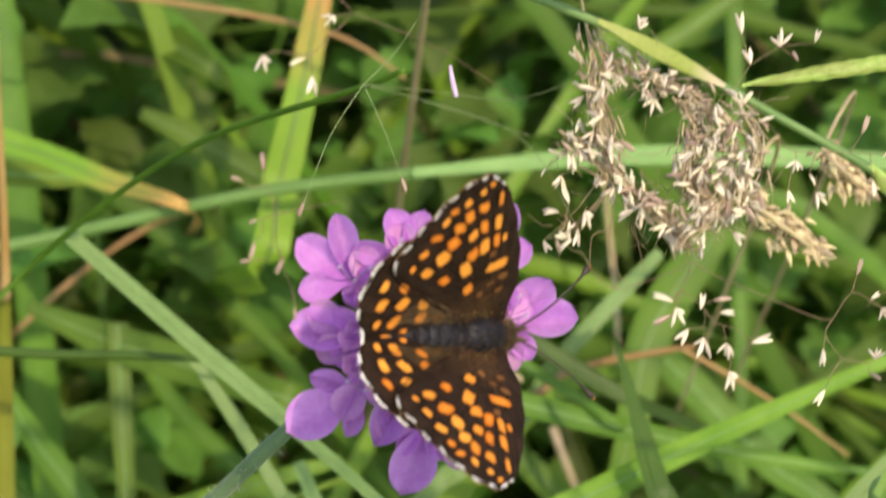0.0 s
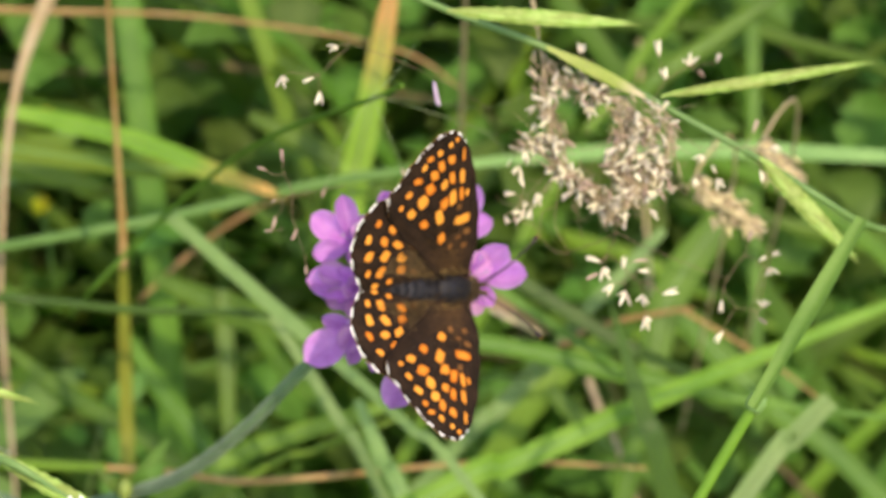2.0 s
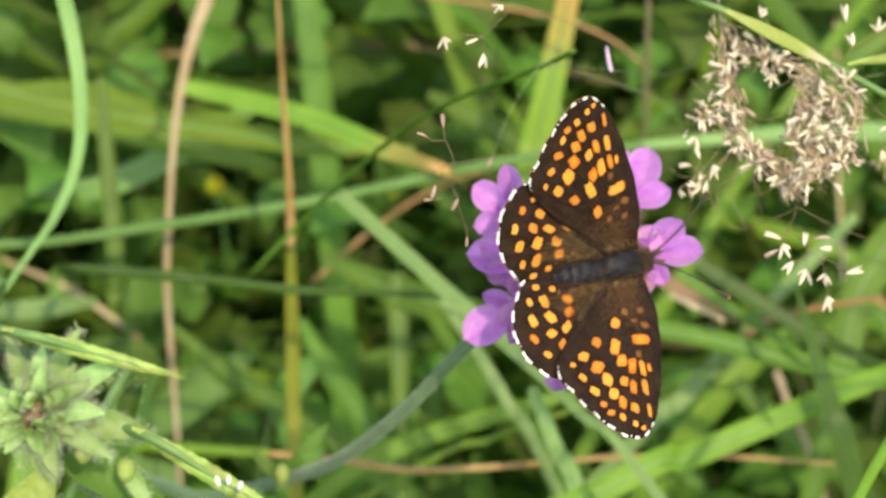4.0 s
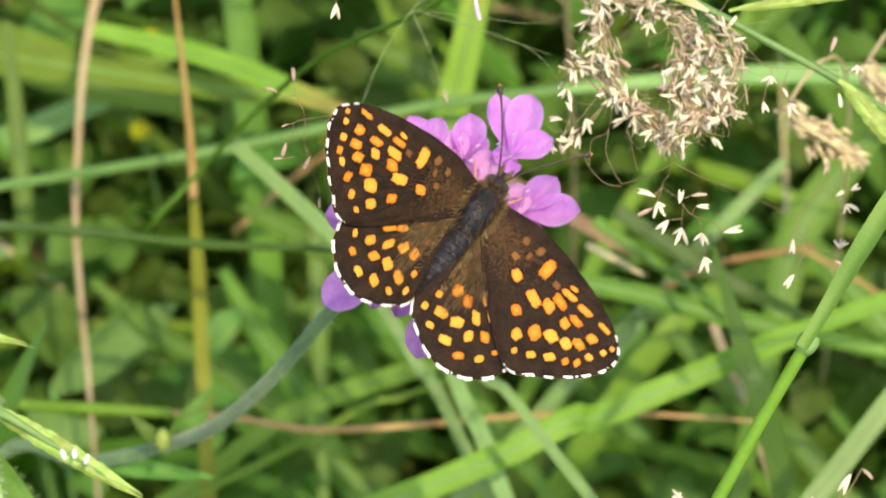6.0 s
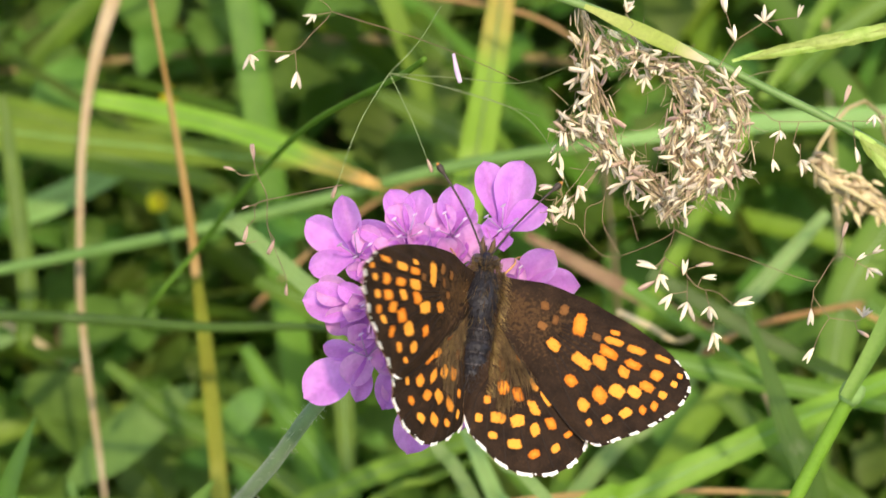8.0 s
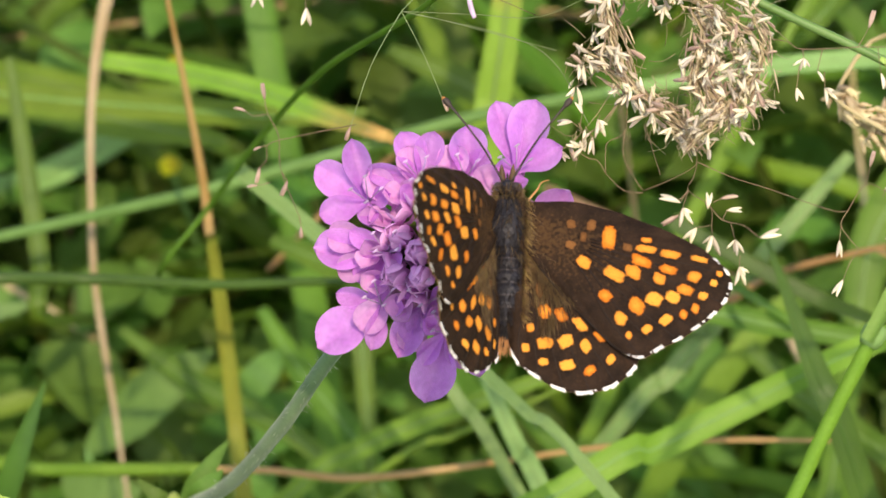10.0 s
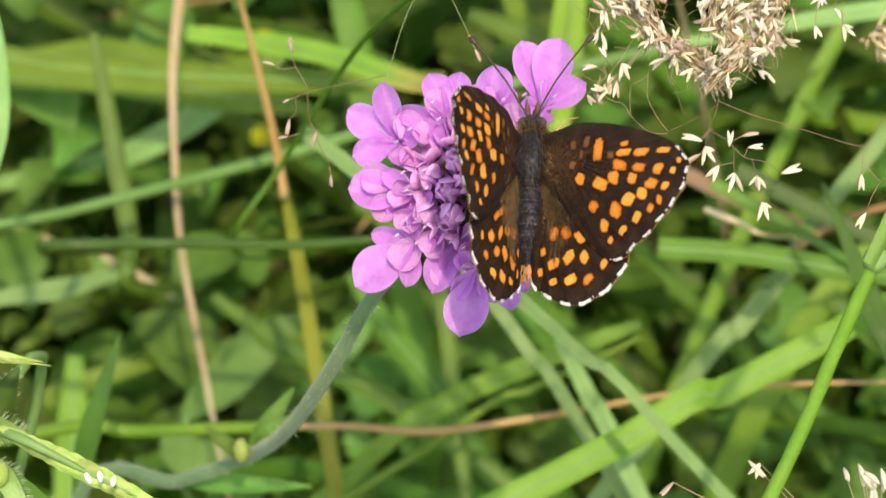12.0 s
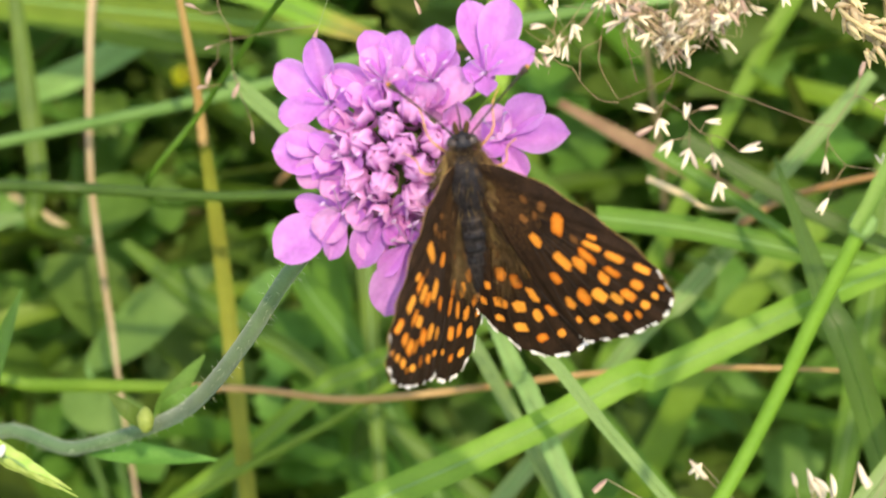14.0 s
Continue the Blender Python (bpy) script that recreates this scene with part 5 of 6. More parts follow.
    low_sprigs = [
        [(21.6, 4.0, 6), (20.9, 3.0, 6), (19.0, 3.6, 6)], [(21.6, 4.0, 6), (21.1, 2.5, 6), (21.4, 0.7, 6)], [(21.1, 2.5, 6), (20.7, 1.9, 6), (19.0, 1.0, 6)], [(23.0, 3.0, 6), (23.2, 2.4, 6), (23.4, 3.9, 6)], [(23.5, 1.0, 6), (23.5, 0.1, 6), (23.5, -2.0, 6)],
        [(23.5, 1.0, 6), (22.2, 0.8, 6), (20.8, -1.0, 6)], [(27.0, 0.2, 6), (27.5, -0.2, 6), (29.4, 0.3, 6)], [(25.1, 1.1, 6), (25.4, -0.3, 6), (25.9, -1.8, 6)], [(23.6, 2.9, 6), (24.3, 3.2, 6), (26.1, 3.4, 6)], [(24.4, 1.4, 6), (24.8, 2.2, 6), (26.2, 2.2, 6)], [(25.8, -1.6, 6), (25.7, -2.6, 6), (25.7, -4.5, 6)],
    ]
    curls = [
        [(12.5, 10.2, 2), (12.8, 9.5, 2), (12.0, 8.3, 2), (13.2, 7.2, 2), (14.1, 6.9, 2), (14.7, 5.8, 2)], [(14.7, 5.8, 2), (14.8, 8.0, 2), (15.2, 8.6, 2), (16.5, 9.4, 2), (16.8, 12.8, 1)], [(16.5, 9.4, 2), (16.3, 7.3, 2), (17.1, 5.4, 2), (17.9, 4.2, 2)],
        [(17.9, 4.2, 2), (19.9, 4.9, 3), (22.0, 5.9, 4), (22.5, 6.7, 4), (22.3, 9.0, 3)], [(17.9, 4.0, 2), (16.2, 4.3, 2), (14.7, 5.8, 2)], [(18.2, 10.0, 2), (18.8, 7.7, 2), (19.4, 5.5, 2)],
    ]
    curl_sprigs = [[(12.8, 9.6, 2), (12.0, 10.3, 2), (10.2, 10.2, 2)], [(13.1, 9.9, 2), (13.7, 8.9, 2), (13.5, 7.3, 2)], [(14.4, 10.8, 2), (14.2, 10.4, 2), (14.4, 8.6, 2)], [(12.2, 8.6, 2), (11.8, 8.2, 2), (12.3, 6.7, 2)], [(12.6, 9.8, 2), (12.9, 11.0, 2), (12.4, 12.2, 2)]]

    def placed(lines):
        return [[spot(*p) for p in line] for line in lines]

    bm, web, wire = bmesh.new(), bmesh.new(), bmesh.new()
    strands, threads = placed(strands), placed(threads)
    for line in strands:
        tube(bm, line, [0.24 * MM, 0.20 * MM, 0.14 * MM], steps=22, sides=5)
    for line in threads:
        tube(web, line, [0.038 * MM, 0.032 * MM, 0.026 * MM], steps=22, sides=5)
    wires = placed(left_wires + top_wires + right_wires + low_wires + curls)
    for line in wires:
        tube(wire, line, [0.042 * MM, 0.037 * MM, 0.033 * MM], steps=18, sides=5)
    face = SIGHT.to_3x3()
    for n, line in enumerate(placed(left_sprigs + top_sprigs + right_sprigs + far_sprigs + low_sprigs + curl_sprigs)):
        tube(wire, line[:-1], [0.042 * MM, 0.037 * MM, 0.033 * MM], steps=12, sides=5)
        step = line[-1] - line[-2]
        brown = n < 7
        mesh = SPIKELETS[2] if brown or n % 6 == 5 else SPIKELETS[(0, 1, 3)[n % 3]]
        turn = step.to_track_quat("Y", "Z").to_matrix().to_4x4() @ Matrix.Rotation(0.6 * math.sin(n * 2.3), 4, "Y")
        child("spikelet", mesh, plant, Matrix.Translation(line[-2]) @ turn @ Matrix.Scale(min(0.9, 0.8 * step.length / (1.8 * MM)), 4))
        if not brown and n % 3 == 1:
            side = step.normalized() + face @ Vector((0.8, 0.2, 0.2)) * (1 if n % 4 > 1 else -1)
            child("spikelet", SPIKELETS[(1, 3)[n % 4 // 2]], plant, Matrix.Translation(line[-2]) @ side.to_track_quat("Y", "Z").to_matrix().to_4x4() @ Matrix.Scale(0.55, 4))
    part("side_branches", web, SILK, plant, "pale green thread-like side branches")
    part("side_branches", wire, WIRE, plant, "brown wiry side branches")
    tube(bm, [strands[0][-1], spot(10, 60, -30), Vector((0.02, 0.12, 0.12)), Vector((0.02, 0.13, -0.004))], [0.3 * MM, 0.4 * MM, 0.5 * MM], steps=20, sides=6)
    part("branches", bm, THREAD, plant, "thin wiry brown branches")
    # groups: centre and depth, half extents, how many
    groups = [
        (15.2, 20.0, 1, 0.9, 2.5, 14), (16.0, 16.5, 1, 1.0, 1.5, 12), (14.2, 15.9, 1, 1.2, 1.0, 12), (16.8, 13.4, 1, 1.4, 1.1, 16), (19.0, 11.6, 2, 1.4, 1.1, 18), (21.3, 9.6, 2, 1.2, 1.2, 18),
        (12.9, 15.3, 1, 0.9, 1.4, 8), (18.5, 22.0, 1, 1.6, 1.0, 16), (21.0, 21.0, 1, 1.6, 1.0, 18), (17.0, 23.3, 1, 2.0, 0.8, 12),
    ]
    groups += [
        (24.0, 19.4, 1, 1.2, 1.2, 16), (24.5, 17.0, 2, 2.0, 1.6, 34), (24.2, 14.0, 3, 2.2, 1.6, 42), (27.0, 15.8, 2, 1.4, 1.8, 26), (27.6, 12.9, 3, 1.0, 1.6, 24), (25.4, 10.6, 4, 1.6, 1.3, 30),
        (22.6, 9.3, 4, 1.1, 1.2, 16), (22.6, 13.4, 3, 1.0, 1.2, 10), (27.6, 19.0, 1, 1.0, 1.4, 12), (12.3, 8.8, 2, 0.9, 1.2, 6),
    ]
    knots = [curve_at(line, k / 16) for line in strands for k in range(17)]
    stalks = bmesh.new()
    for u, v, w, ru, rv, count in groups:
        for _ in range(count):
            p = spot(u + r.gauss(0, 0.62) * ru, v + r.gauss(0, 0.62) * rv, w + r.gauss(0, 1.8))
            near = min(knots, key=lambda q: (q - p).length)
            sag = (near + p) / 2 + Vector((0, 0, -0.12 * (near - p).length))
            tube(stalks, [near, sag, p], [0.045 * MM, 0.032 * MM, 0.035 * MM], steps=5, sides=4)
            lean = r.gauss(0, 0.9) + (math.pi if r.random() < 0.7 else -0.9)
            d = face @ Vector((math.sin(lean), math.cos(lean), r.gauss(0, 0.35)))
            turn = d.to_track_quat("Y", "Z").to_matrix().to_4x4() @ Matrix.Rotation(r.uniform(0, 6.28), 4, "Y")
            child("spikelet", r.choice(SPIKELETS), plant, Matrix.Translation(p) @ turn @ Matrix.Scale(r.uniform(0.48, 0.85), 4))
    # appressed straw fibres that make the strands fuzzy
    fine = bmesh.new()
    for line in strands:
        for _ in range(100):
            q = r.uniform(0.0, 0.9)
            p = curve_at(line, q) + face @ Vector((r.gauss(0, 0.5), r.gauss(0, 0.5), r.gauss(0, 0.5))) * MM
            d = (curve_at(line, q) - curve_at(line, q + 0.1)).normalized() + face @ Vector((r.gauss(0, 0.2), r.gauss(0, 0.2), r.gauss(0, 0.2)))
            tube(fine, [p, p + d * 0.8 * MM, p + d * r.uniform(1.1, 2.0) * MM], [0.04 * MM, 0.10 * MM, 0.03 * MM], steps=3, sides=4)
    for u, v, w, ru, rv, count in groups:
        for _ in range(count):
            p = spot(u + r.gauss(0, 0.7) * ru, v + r.gauss(0, 0.7) * rv, w + r.gauss(0, 2.2))
            d = face @ Vector((r.gauss(0, 1), r.gauss(-0.5, 1), r.gauss(0, 0.4))).normalized()
            bow = face @ Vector((r.gauss(0, 0.25), r.gauss(0, 0.25), 0)) * MM
            tube(stalks, [p, p + d * 0.9 * MM + bow, p + d * r.uniform(1.4, 2.6) * MM], [0.035 * MM, 0.03 * MM, 0.025 * MM], steps=4, sides=3)
    tagged(part("husk_fibres", fine, HUSK, plant, "straw-brown husk fibres along the strands"), kind="stuff")
    for line in threads[1:3]:
        child("spikelet", SPIKELETS[2], plant, Matrix.Translation(line[-1]) @ (line[-1] - line[-2]).to_track_quat("Y", "Z").to_matrix().to_4x4() @ Matrix.Scale(0.7, 4))
    tagged(part("stalks", stalks, THREAD, plant, "hair-thin stalks"), kind="stuff")
    bm = tube(bmesh.new(), [spot(3.2, 22.4, -1), spot(3.5, 20.8, -1), spot(3.8, 19.8, -1)], [0.14 * MM, 0.24 * MM, 0.2 * MM], steps=8)
    tagged(linked("dropped_floret", bm, WITHERED), "withered whitish lilac floret caught in the grass panicle", "floret")


panicle()


def low_panicle():
    plant = empty("bent_grass", "low bent grass panicle with a few open spikelets", "grass")
    r = random.Random(9)
    knee, root = spot(34, -40, 2), Vector((0.03, -0.06, -0.004))
    bm = tube(bmesh.new(), [root, spot(40, -90, -30), knee], [0.4 * MM, 0.3 * MM, 0.15 * MM], steps=16, sides=6)
    for u, v, ru, rv, count in ((24.1, -24.8, 1.4, 1.4, 2), (32.6, -26.5, 2.7, 2.3, 5), (36.6, -25.2, 2.2, 2.2, 3), (17.1, -26.2, 0.6, 0.9, 1), (40.0, -23.5, 1.4, 1.4, 2)):
        for _ in range(count):
            p = spot(u + r.gauss(0, 0.7) * ru, v + r.gauss(0, 0.7) * rv, 6 + r.gauss(0, 1.5))
            tube(bm, [knee, (knee + p) / 2 + Vector((0, 0, 0.002)), p], [0.06 * MM, 0.045 * MM, 0.045 * MM], steps=7, sides=4)
            d = SIGHT.to_3x3() @ Vector((r.gauss(0, 0.6), -1, r.gauss(0, 0.4)))
            child("spikelet", r.choice(SPIKELETS), plant, Matrix.Translation(p) @ d.to_track_quat("Y", "Z").to_matrix().to_4x4() @ Matrix.Rotation(r.uniform(0, 6.28), 4, "Y") @ Matrix.Scale(r.uniform(0.7, 1.1), 4))
    part("branches", bm, THREAD, plant, "hair-thin wiry branches")


low_panicle()


RIPE_SCALE = mesh_of("scale", tube(bmesh.new(), [Vector((0, 0, 0)), Vector((0, 0.6, 0.1)) * MM, Vector((0, 1.7, 0)) * MM], [0.10 * MM, 0.30 * MM, 0.03 * MM], steps=6, sides=6), SCALE)


def seed_head(a, b, width):
    """A ripe sweet-grass head of plump straw scales."""
    a, b = spot(*a), spot(*b)
    head = empty("seed_head", "ripe straw-yellow grass seed head", "seed head", "ripe seed heads")
    part("stalk", tube(bmesh.new(), [b, a, a + Vector((0.012, 0.03, -0.028)), Vector((a.x + 0.03, a.y + 0.12, -0.004))], [0.22 * MM] * 4, steps=20), STRAW, head)
    r = random.Random(5)
    d = (b - a).normalized()
    for k in range(150):
        t = k / 150
        p = a + (b - a) * t + Vector((r.gauss(0, 1), r.gauss(0, 1), r.gauss(0, 1))) * width * 0.30 * MM * math.sin(math.pi * (0.15 + 0.8 * t))
        way = (d + Vector((r.gauss(0, 0.5), r.gauss(0, 0.5), r.gauss(0, 0.5)))).normalized()
        child("scale", RIPE_SCALE, head, Matrix.Translation(p) @ way.to_track_quat("Y", "Z").to_matrix().to_4x4() @ Matrix.Scale(r.uniform(0.75, 1.25), 4))


seed_head((37.6, 13.9, -37), (45.4, 8.7, -38), 2.9)
seed_head((46.2, 18.8, -40), (50.8, 15.0, -42), 2.6)


# ---- low flowers and herbs ----
def buttercup(u, v, w, size):
    at = spot(u, v, w)
    plant = empty("yellow_flower", "small yellow five-petalled flower low in the grass", "flower", "yellow flowers")
    part("stalk", tube(bmesh.new(), [at, at + Vector((0.002, 0.004, -0.03)), Vector((at.x + 0.004, at.y + 0.008, -0.004))], [0.4 * MM] * 3, steps=10, sides=6), CULM, plant)
    mesh = mesh_of("petal", petal_mesh(size * MM, size * 0.85 * MM, 0.3, 0.25), YELLOW)
    for k in range(5):
        child("petal", mesh, plant, Matrix.Translation(at) @ Matrix.Rotation(radians(35), 4, "X") @ Matrix.Rotation(k * 1.2566, 4, "Z") @ Matrix.Rotation(radians(24), 4, "X"))


for place in YELLOWS:
    buttercup(*place)


def green_head():
    """A spent head: a small withered disc in furry narrow bracts, with side buds and broad leaves below."""
    plant = empty("spent_flower_head", "spent green flower head with hairy pale bracts and leaves", "flower head")
    at = Vector((-54.0, -17.5, -2)) * MM
    plant.matrix_world = SIGHT
    r = random.Random(3)
    part("disc", lathe(bmesh.new(), [(-3 * MM, 1.2 * MM), (-1 * MM, 1.9 * MM), (0.4 * MM, 1.7 * MM), (1.0 * MM, 1.0 * MM), (0.8 * MM, 0.3 * MM)], 16, Matrix.Translation(at) @ Matrix.Rotation(radians(90), 4, "X")), LITTER, plant, "withered brown disc")
    hairs = bmesh.new()

    def furred(name, points, widths, material, count, reach, facing=(0, 0.1, 1)):
        """A bract or leaf with fine hairs standing off its margins."""
        pts = [Vector(p) * MM for p in points]
        part(name, ribbon(bmesh.new(), pts, [w * MM for w in widths], Vector(facing), steps=12, fold=0.55), material, plant)
        for _ in range(count):
            t = r.uniform(0.1, 0.98)
            p, d = curve_at(pts, t), (curve_at(pts, min(1, t + 0.05)) - curve_at(pts, t - 0.05)).normalized()
            side = d.cross(Vector(facing)).normalized() * r.choice((-1, 1))
            p = p + side * curve_at([w * MM for w in widths], t) * 0.48
            way = (side + d * r.uniform(0.2, 1.2) + Vector((0, 0, r.uniform(-0.4, 0.6)))).normalized()
            tube(hairs, [p, p + way * r.uniform(0.4, 1.0) * reach * MM], [0.04 * MM, 0.012 * MM], steps=1, sides=3)

    x, y, z = at / MM
    # inner bracts close round the disc
    for k in range(46):
        a = k * 2.39996
        long = r.uniform(2.4, 6.4)
        d = Vector((math.cos(a), math.sin(a), 0))
        foot, tip = d * 1.4, d * long + Vector((r.gauss(0, 0.9), r.gauss(0, 0.9), r.uniform(0.5, 4.5)))
        furred("bract", [Vector((x, y, z)) + foot, Vector((x, y, z + 1.2)) + (foot + tip) * 0.5, Vector((x, y, z)) + tip], [1.0, 1.7, 1.3, 0.2], BRACT, 36, 0.9)
    # longer furry bracts that spread outward
    for tip, width in (((4.6, 9.2, 2), 1.9), ((9.4, 6.0, 3), 2.6), ((7.6, 0.6, 4), 2.6), ((12.6, -1.6, 2), 3.4), ((1.0, 7.4, 3), 2.0), ((-3.0, 8.2, 1), 2.0), ((8.6, -4.0, 4), 2.4), ((3.0, -6.0, 4), 2.2), ((6.0, 3.6, 4.5), 2.0)):
        furred("bract", [(x + tip[0] * 0.2, y + tip[1] * 0.2, z - 0.5), (x + tip[0] * 0.6, y + tip[1] * 0.6 + 0.4, z + tip[2] * 0.9), (x + tip[0], y + tip[1], z + tip[2])], [width * 0.7, width, width * 0.75, 0.2], BRACT, 150, 0.9)
    # a broad dark leaf and bright young leaves below
    furred("leaf", [(x + 3, y - 4.5, z - 3), (x + 8, y - 6, z - 2), (x + 16, y - 12, z - 4)], [1.5, 4.4, 3.8, 0.3], LEAF, 60, 0.8)
    furred("leaf", [(x - 2, y - 12, z + 1), (x + 0.8, y - 8, z + 2), (x + 2.4, y - 4.4, z + 2.5)], [4.4, 5.0, 3.2, 0.5], SPIKE, 60, 0.8)
    furred("leaf", [(x + 9, y - 4.4, z - 1), (x + 11, y - 7, z + 1), (x + 13.0, y - 11, z + 2)], [1.2, 2.0, 1.4, 0.2], BRACT, 80, 0.8)
    furred("leaf", [(x + 8.6, y - 1.0, z - 6), (x + 9.4, y + 2.0, z - 5), (x + 10.6, y + 4.2, z - 5)], [1.0, 2.2, 1.6, 0.2], DARK, 30, 0.5)
    for tip in ((9.6, -5.2, 1), (5.4, -3.4, 3)):
        part("side_bud", lathe(bmesh.new(), [(-1.2 * MM, 0.3 * MM), (-0.5 * MM, 0.9 * MM), (0.4 * MM, 0.95 * MM), (1.1 * MM, 0.6 * MM), (1.0 * MM, 0.2 * MM)], 10, Matrix.Translation(at + Vector(tip) * MM)), SPIKE, plant)
    tagged(part("bract_hairs", hairs, WEB, plant, "fine pale hairs"), kind="stuff")
    line = [at + Vector((0, 0, -2)) * MM, at + Vector((5, -7, -8)) * MM, at + Vector((11, -13, -16)) * MM, at + Vector((8, -60, -80)) * MM, at + Vector((0, -120, -190)) * MM]
    part("stalk", tube(bmesh.new(), line, [1.0 * MM] * 5, steps=30, sides=9), STEM, plant, "pale woolly stalk")


green_head()


# ---- what moves ----
def body_pose(u, v, w, heading, pitch, roll):
    """The butterfly on the flower: heading from the picture's up, anticlockwise; pitch lifts the head towards the viewer."""
    return SIGHT @ Matrix.Translation(Vector((u, v, w)) * MM) @ Matrix.Rotation(radians(heading), 4, "Z") @ Matrix.Rotation(radians(pitch), 4, "X") @ Matrix.Rotation(radians(roll), 4, "Y")


def wing_pose(side, hind, flap, sweep):
    """flap: degrees above level; sweep: degrees turned forward in the wing's plane."""
    hinge = Vector((side * 1.15, -0.9 if hind else 0.9, 0.55 if hind else 0.75)) * MM
    return Matrix.Translation(hinge) @ Matrix.Rotation(radians(-side * flap), 4, "Y") @ Matrix.Rotation(radians(side * sweep), 4, "Z")


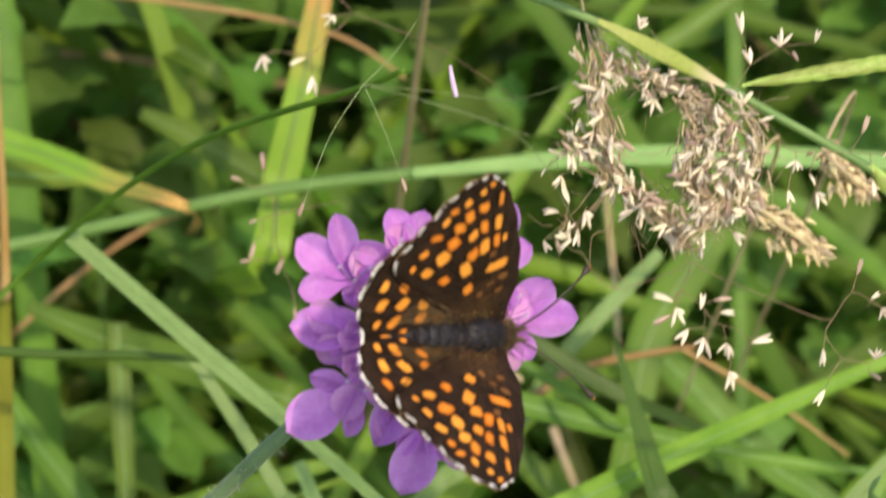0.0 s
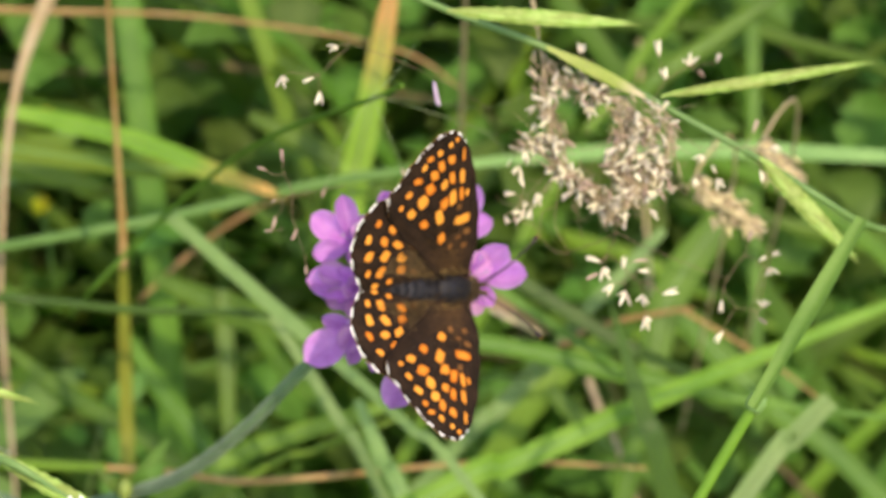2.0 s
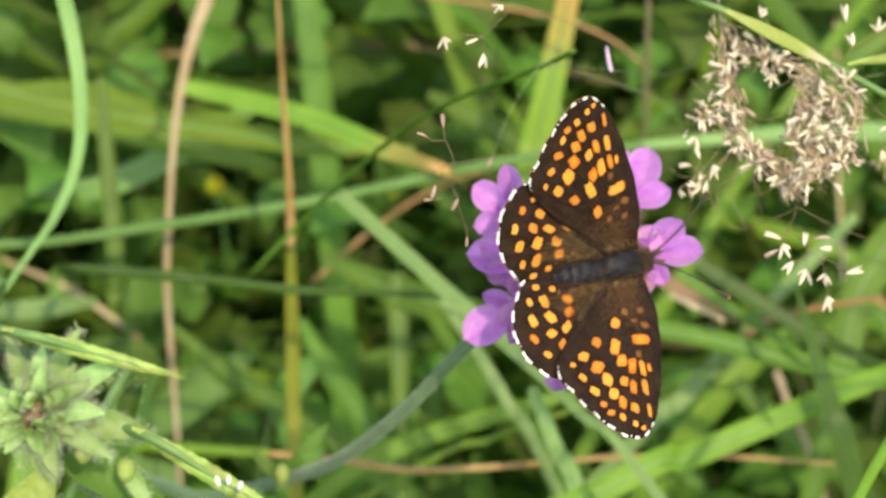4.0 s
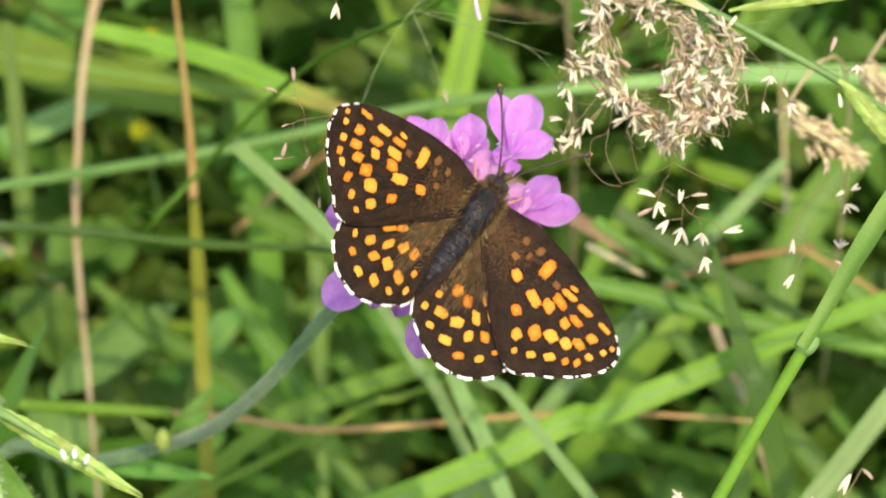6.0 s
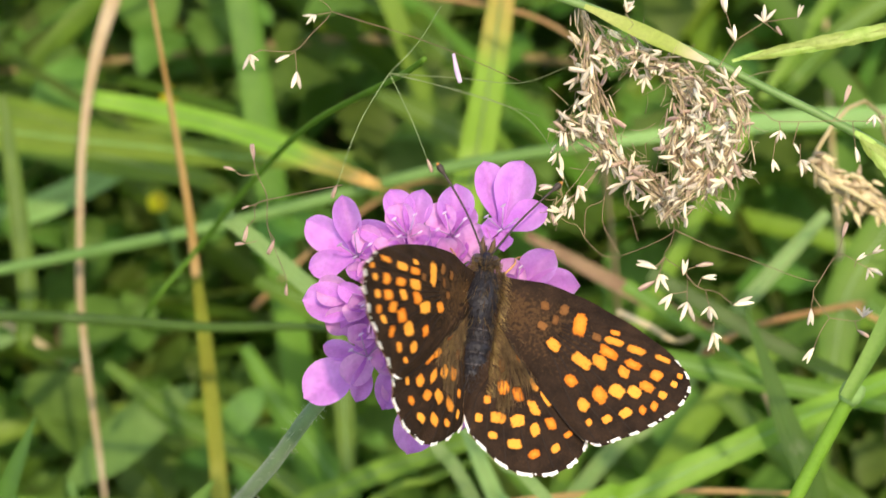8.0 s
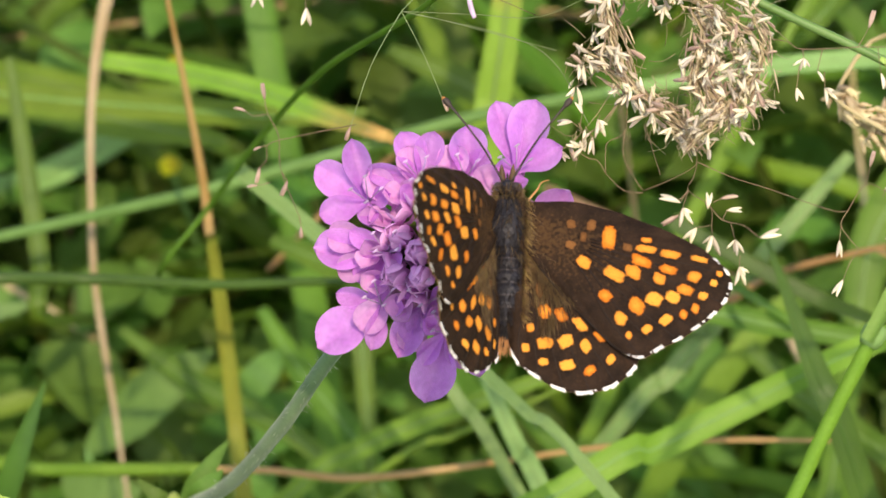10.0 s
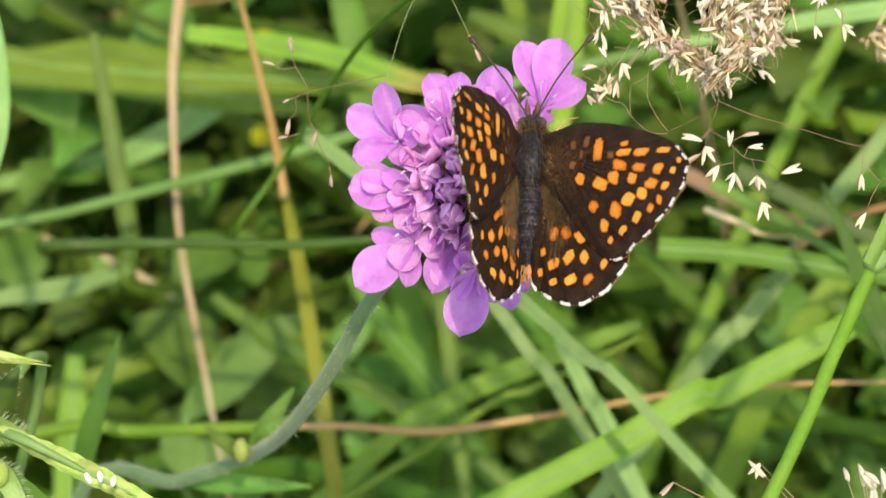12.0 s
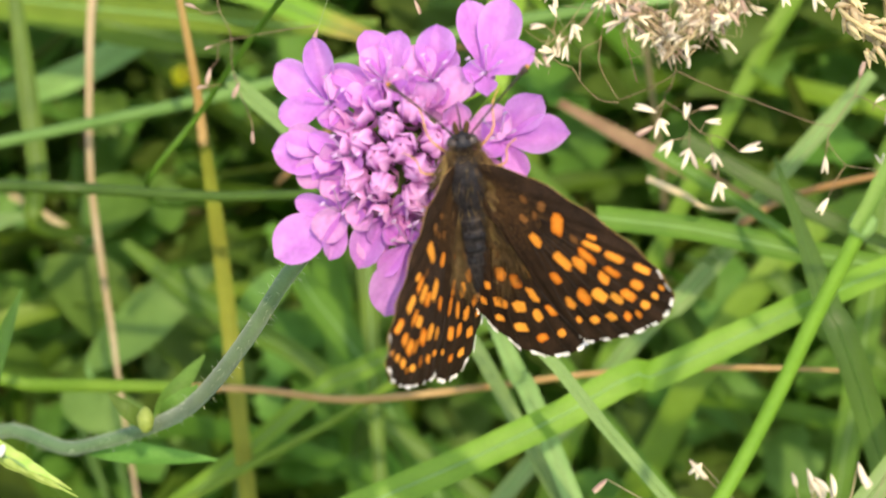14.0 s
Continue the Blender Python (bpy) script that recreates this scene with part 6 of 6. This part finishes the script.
def motions():
    # the flower head sways a little in the wind: seconds, shift across and up in mm
    sway = ((0.0, 0.6, 0.0), (0.5, 0.35, 0.0), (1.5, 0.4, 0.05), (3.0, 0.25, 0.05), (5.3, 0.1, 0.0), (6.5, 0.0, -0.05), (7.0, 0.0, -0.35), (7.5, 0.0, 0.05),
            (8.0, 0.35, 0.05), (8.5, 0.4, -0.1), (10.8, -0.2, -0.25), (11.0, -0.2, -0.25), (11.5, -0.1, 0.15), (12.0, -0.1, 0.45), (12.5, -0.1, 0.0), (13.0, -0.25, 0.1), (14.0, 0.0, 0.0))
    walk(flower, [(t, SIGHT @ Matrix.Translation((x * MM, y * MM, 0))) for t, x, y in sway])
    # two florets are pushed aside while the wings lie over them
    for (floret, at), (x, y) in zip(springy, ((-2.0, -1.0), (-0.9, 0.0))):
        walk(floret, [(t, Matrix.Translation(at + Vector((x, y, 0)) * k * MM)) for t, k in ((0.0, 1.0), (3.2, 1.0), (5.3, 0.0), (14.0, 0.0))])
    # the near culm bends about its root: shift of its node across and up in mm
    bends = ((0.0, 0.4, -1.3), (1.5, 0.4, -1.1), (2.0, 0.7, -1.0), (2.5, 0.9, -0.6), (3.2, -0.4, -0.4), (5.5, -1.0, 0.4), (6.5, 0.0, 0.0), (7.0, -0.4, 1.9), (7.5, -1.2, 2.8), (8.0, 1.6, 2.9),
             (8.5, 1.5, 2.1), (11.0, -0.5, 2.1), (11.5, -1.1, 2.7), (12.0, -0.3, 2.4), (12.5, -3.9, 5.4), (13.0, 1.0, 4.5), (13.5, 0.4, 3.1), (14.0, 1.5, 4.3))
    root, node = Vector((-0.02, -0.10, -0.004)), spot(35, -10.5, 17)
    turns = []
    for t, x, y in bends:
        to = node + SIGHT.to_3x3() @ Vector((x * MM, y * MM, 0))
        q = (node - root).rotation_difference(to - root).to_matrix().to_4x4()
        rest = to - (root + q @ (node - root))
        turns.append((t, Matrix.Translation(root + rest) @ q @ Matrix.Translation(-root)))
    walk(near_culm, turns)
    # seconds; place on the sight axes in mm, heading, pitch, roll; left wing's flap and sweep, right wing's, then the hindwings' sweeps
    rows = (
        (0.0, 4.7, 0.0, 6.0, -88, -35.5, -1, 43, -23, 43, -23.5, -16, -16),
        (0.3, 4.7, 0.0, 6.0, -88, -35.5, -1, 42, -22, 42, -22.5, -16, -16),
        (0.4, 4.6, 0.0, 5.9, -88, -35.5, -1, 33, -14, 32, -14.5, -14, -14),
        (0.5, 4.6, 0.0, 5.8, -88, -35.5, -1, 32, -14, 31, -14.5, -14, -14),
        (1.5, 4.5, -0.2, 6.2, -87.3, -36, -0.2, 28, -13, 29, -15, -13.5, -15),
        (3.0, 4.6, -0.1, 6.5, -86.6, -36, -0.1, 27.3, -9, 27.1, -14, -12, -14),
        (3.2, 4.6, -0.1, 6.5, -85.5, -35, 0, 27, -9, 27, -14, -12, -14),
        (5.3, 4.5, -0.4, 6.9, -53, -20, 4, 25, -9, 5, -4, -12.4, -7),
        (5.5, 4.4, -0.3, 6.9, -48.9, -18, 4.2, 25.5, -8.8, 3.7, -3.4, -12.4, -6.5),
        (6.0, 4.0, 1.0, 7.0, -34, -18, 3.4, 30.2, -2.2, 9.8, -6.5, -8, -10.2),
        (6.5, 4.8, 1.4, 7.3, -17.3, -15.4, 8.2, 34.8, -5.5, 7.4, -2.9, -8.9, -8.7),
        (6.6, 4.8, 1.4, 7.3, -16, -15, 8, 34.8, -5.5, 7.6, -3.2, -8.9, -8.9),
        (6.7, 4.8, 1.5, 7.0, -13, -13, 6, 52, -3, 16, -6, -6, -11),
        (6.8, 4.8, 1.6, 6.8, -11, -12, 5, 38, -3, 18, -7, -6, -12),
        (6.9, 4.7, 1.8, 6.6, -8, -11, 4, 47, -1, 26, -9, -5, -13),
        (7.0, 4.7, 1.9, 6.4, -6.5, -10, 2.4, 56.4, -0.2, 33, -11, -4, -14),
        (7.5, 5.1, 1.1, 6.3, -4.2, -25, 0.4, 67.4, -3.3, 8, -9.5, -6.3, -12.8),
        (7.7, 5.3, 0.8, 6.6, -5.3, -21, 3.5, 40, -3, 4, -8.5, -6.6, -12.6),
        (7.8, 5.4, 0.7, 6.8, -6, -19, 5.2, 63, -3, 0, -7.8, -6.8, -12.4),
        (8.0, 5.7, 0.5, 7.0, -6.9, -17.2, 7.6, 53.6, -2.4, -2, -7, -7.2, -12.2),
        (8.2, 6.1, 0.7, 7.2, -8, -13, 9.5, 30, -3, 1, -8, -6, -12.8),
        (8.5, 6.6, 0.9, 7.3, -9.7, -8.3, 11.2, 29, -3.9, 4.6, -9.4, -4.8, -13.3),
        (8.7, 6.6, 0.9, 7.3, -9.5, -9, 11, 28, -3.9, 4.6, -9.4, -4.8, -13.3),
        (10.8, 6.1, 1.5, 6.9, 2, -22, -4, 87, 3, 3, -7.5, -1.9, -5.4),
        (11.0, 6.1, 1.5, 6.9, 2.1, -22.5, -4.5, 87, 3, 4.7, -7.5, -1.9, -5.4),
        (11.3, 6.4, 1.7, 7.1, 0.5, -20.5, -3, 85, 3.6, 8, -7, -2.4, -4),
        (11.4, 6.5, 1.8, 7.2, -0.6, -19.5, -2, 85, 4, 22, -6.5, -2.8, -2.6),
        (11.5, 6.8, 2.0, 7.4, -1.5, -18.1, -0.9, 85.5, 4.5, 40.7, -5.9, -3.2, -1.5),
        (11.6, 6.6, 2.1, 7.4, -2.0, -18.5, -1, 82, 4, 58, -6, -4, -2),
        (11.8, 6.3, 2.2, 7.3, -3.0, -19.5, -2, 81, 3, 50, -7, -5.6, -4),
        (12.0, 6.1, 2.2, 7.2, -4, -20.2, -2.8, 79, 2.1, 38.3, -8.1, -6.7, -6),
        (12.5, 5.7, 1.5, 6.5, -1.9, -17.7, -2.3, 91.5, 4.7, 41.8, -8.5, -1.3, -2.9),
        (13.0, 5.5, 2.3, 6.4, -0.7, -16.2, -1.3, 92, 4.7, 40.8, -9, -1.9, -5.6),
        (13.2, 5.5, 2.0, 6.5, -0.8, -12, 0.5, 84, 0, 45, -10, -1, -5.2),
        (13.4, 6.0, 0.8, 6.9, -1.1, 3, 4, 83, -12, 38, -11.5, 1.5, -4),
        (13.5, 6.0, 0.4, 7.1, -1.3, 8.1, 5.5, 81.8, -15.6, 37.3, -11.9, 2.3, -3.7),
        (14.0, 5.8, -2.1, 8.4, 2.7, 29.8, 8.1, 63.1, -10.7, 38.3, -10.5, -20.2, -12.6),
    )
    walk(fritillary, [(t, body_pose(*p[:6])) for t, *p in rows])
    for side, tag, k in ((-1, "left", 6), (1, "right", 8)):
        fore, hind = wings[tag]
        walk(fore, [(t, wing_pose(side, False, p[k], p[k + 1])) for t, *p in rows])
        walk(hind, [(t, wing_pose(side, True, p[k] - 5, p[10 if side < 0 else 11])) for t, *p in rows])


motions()
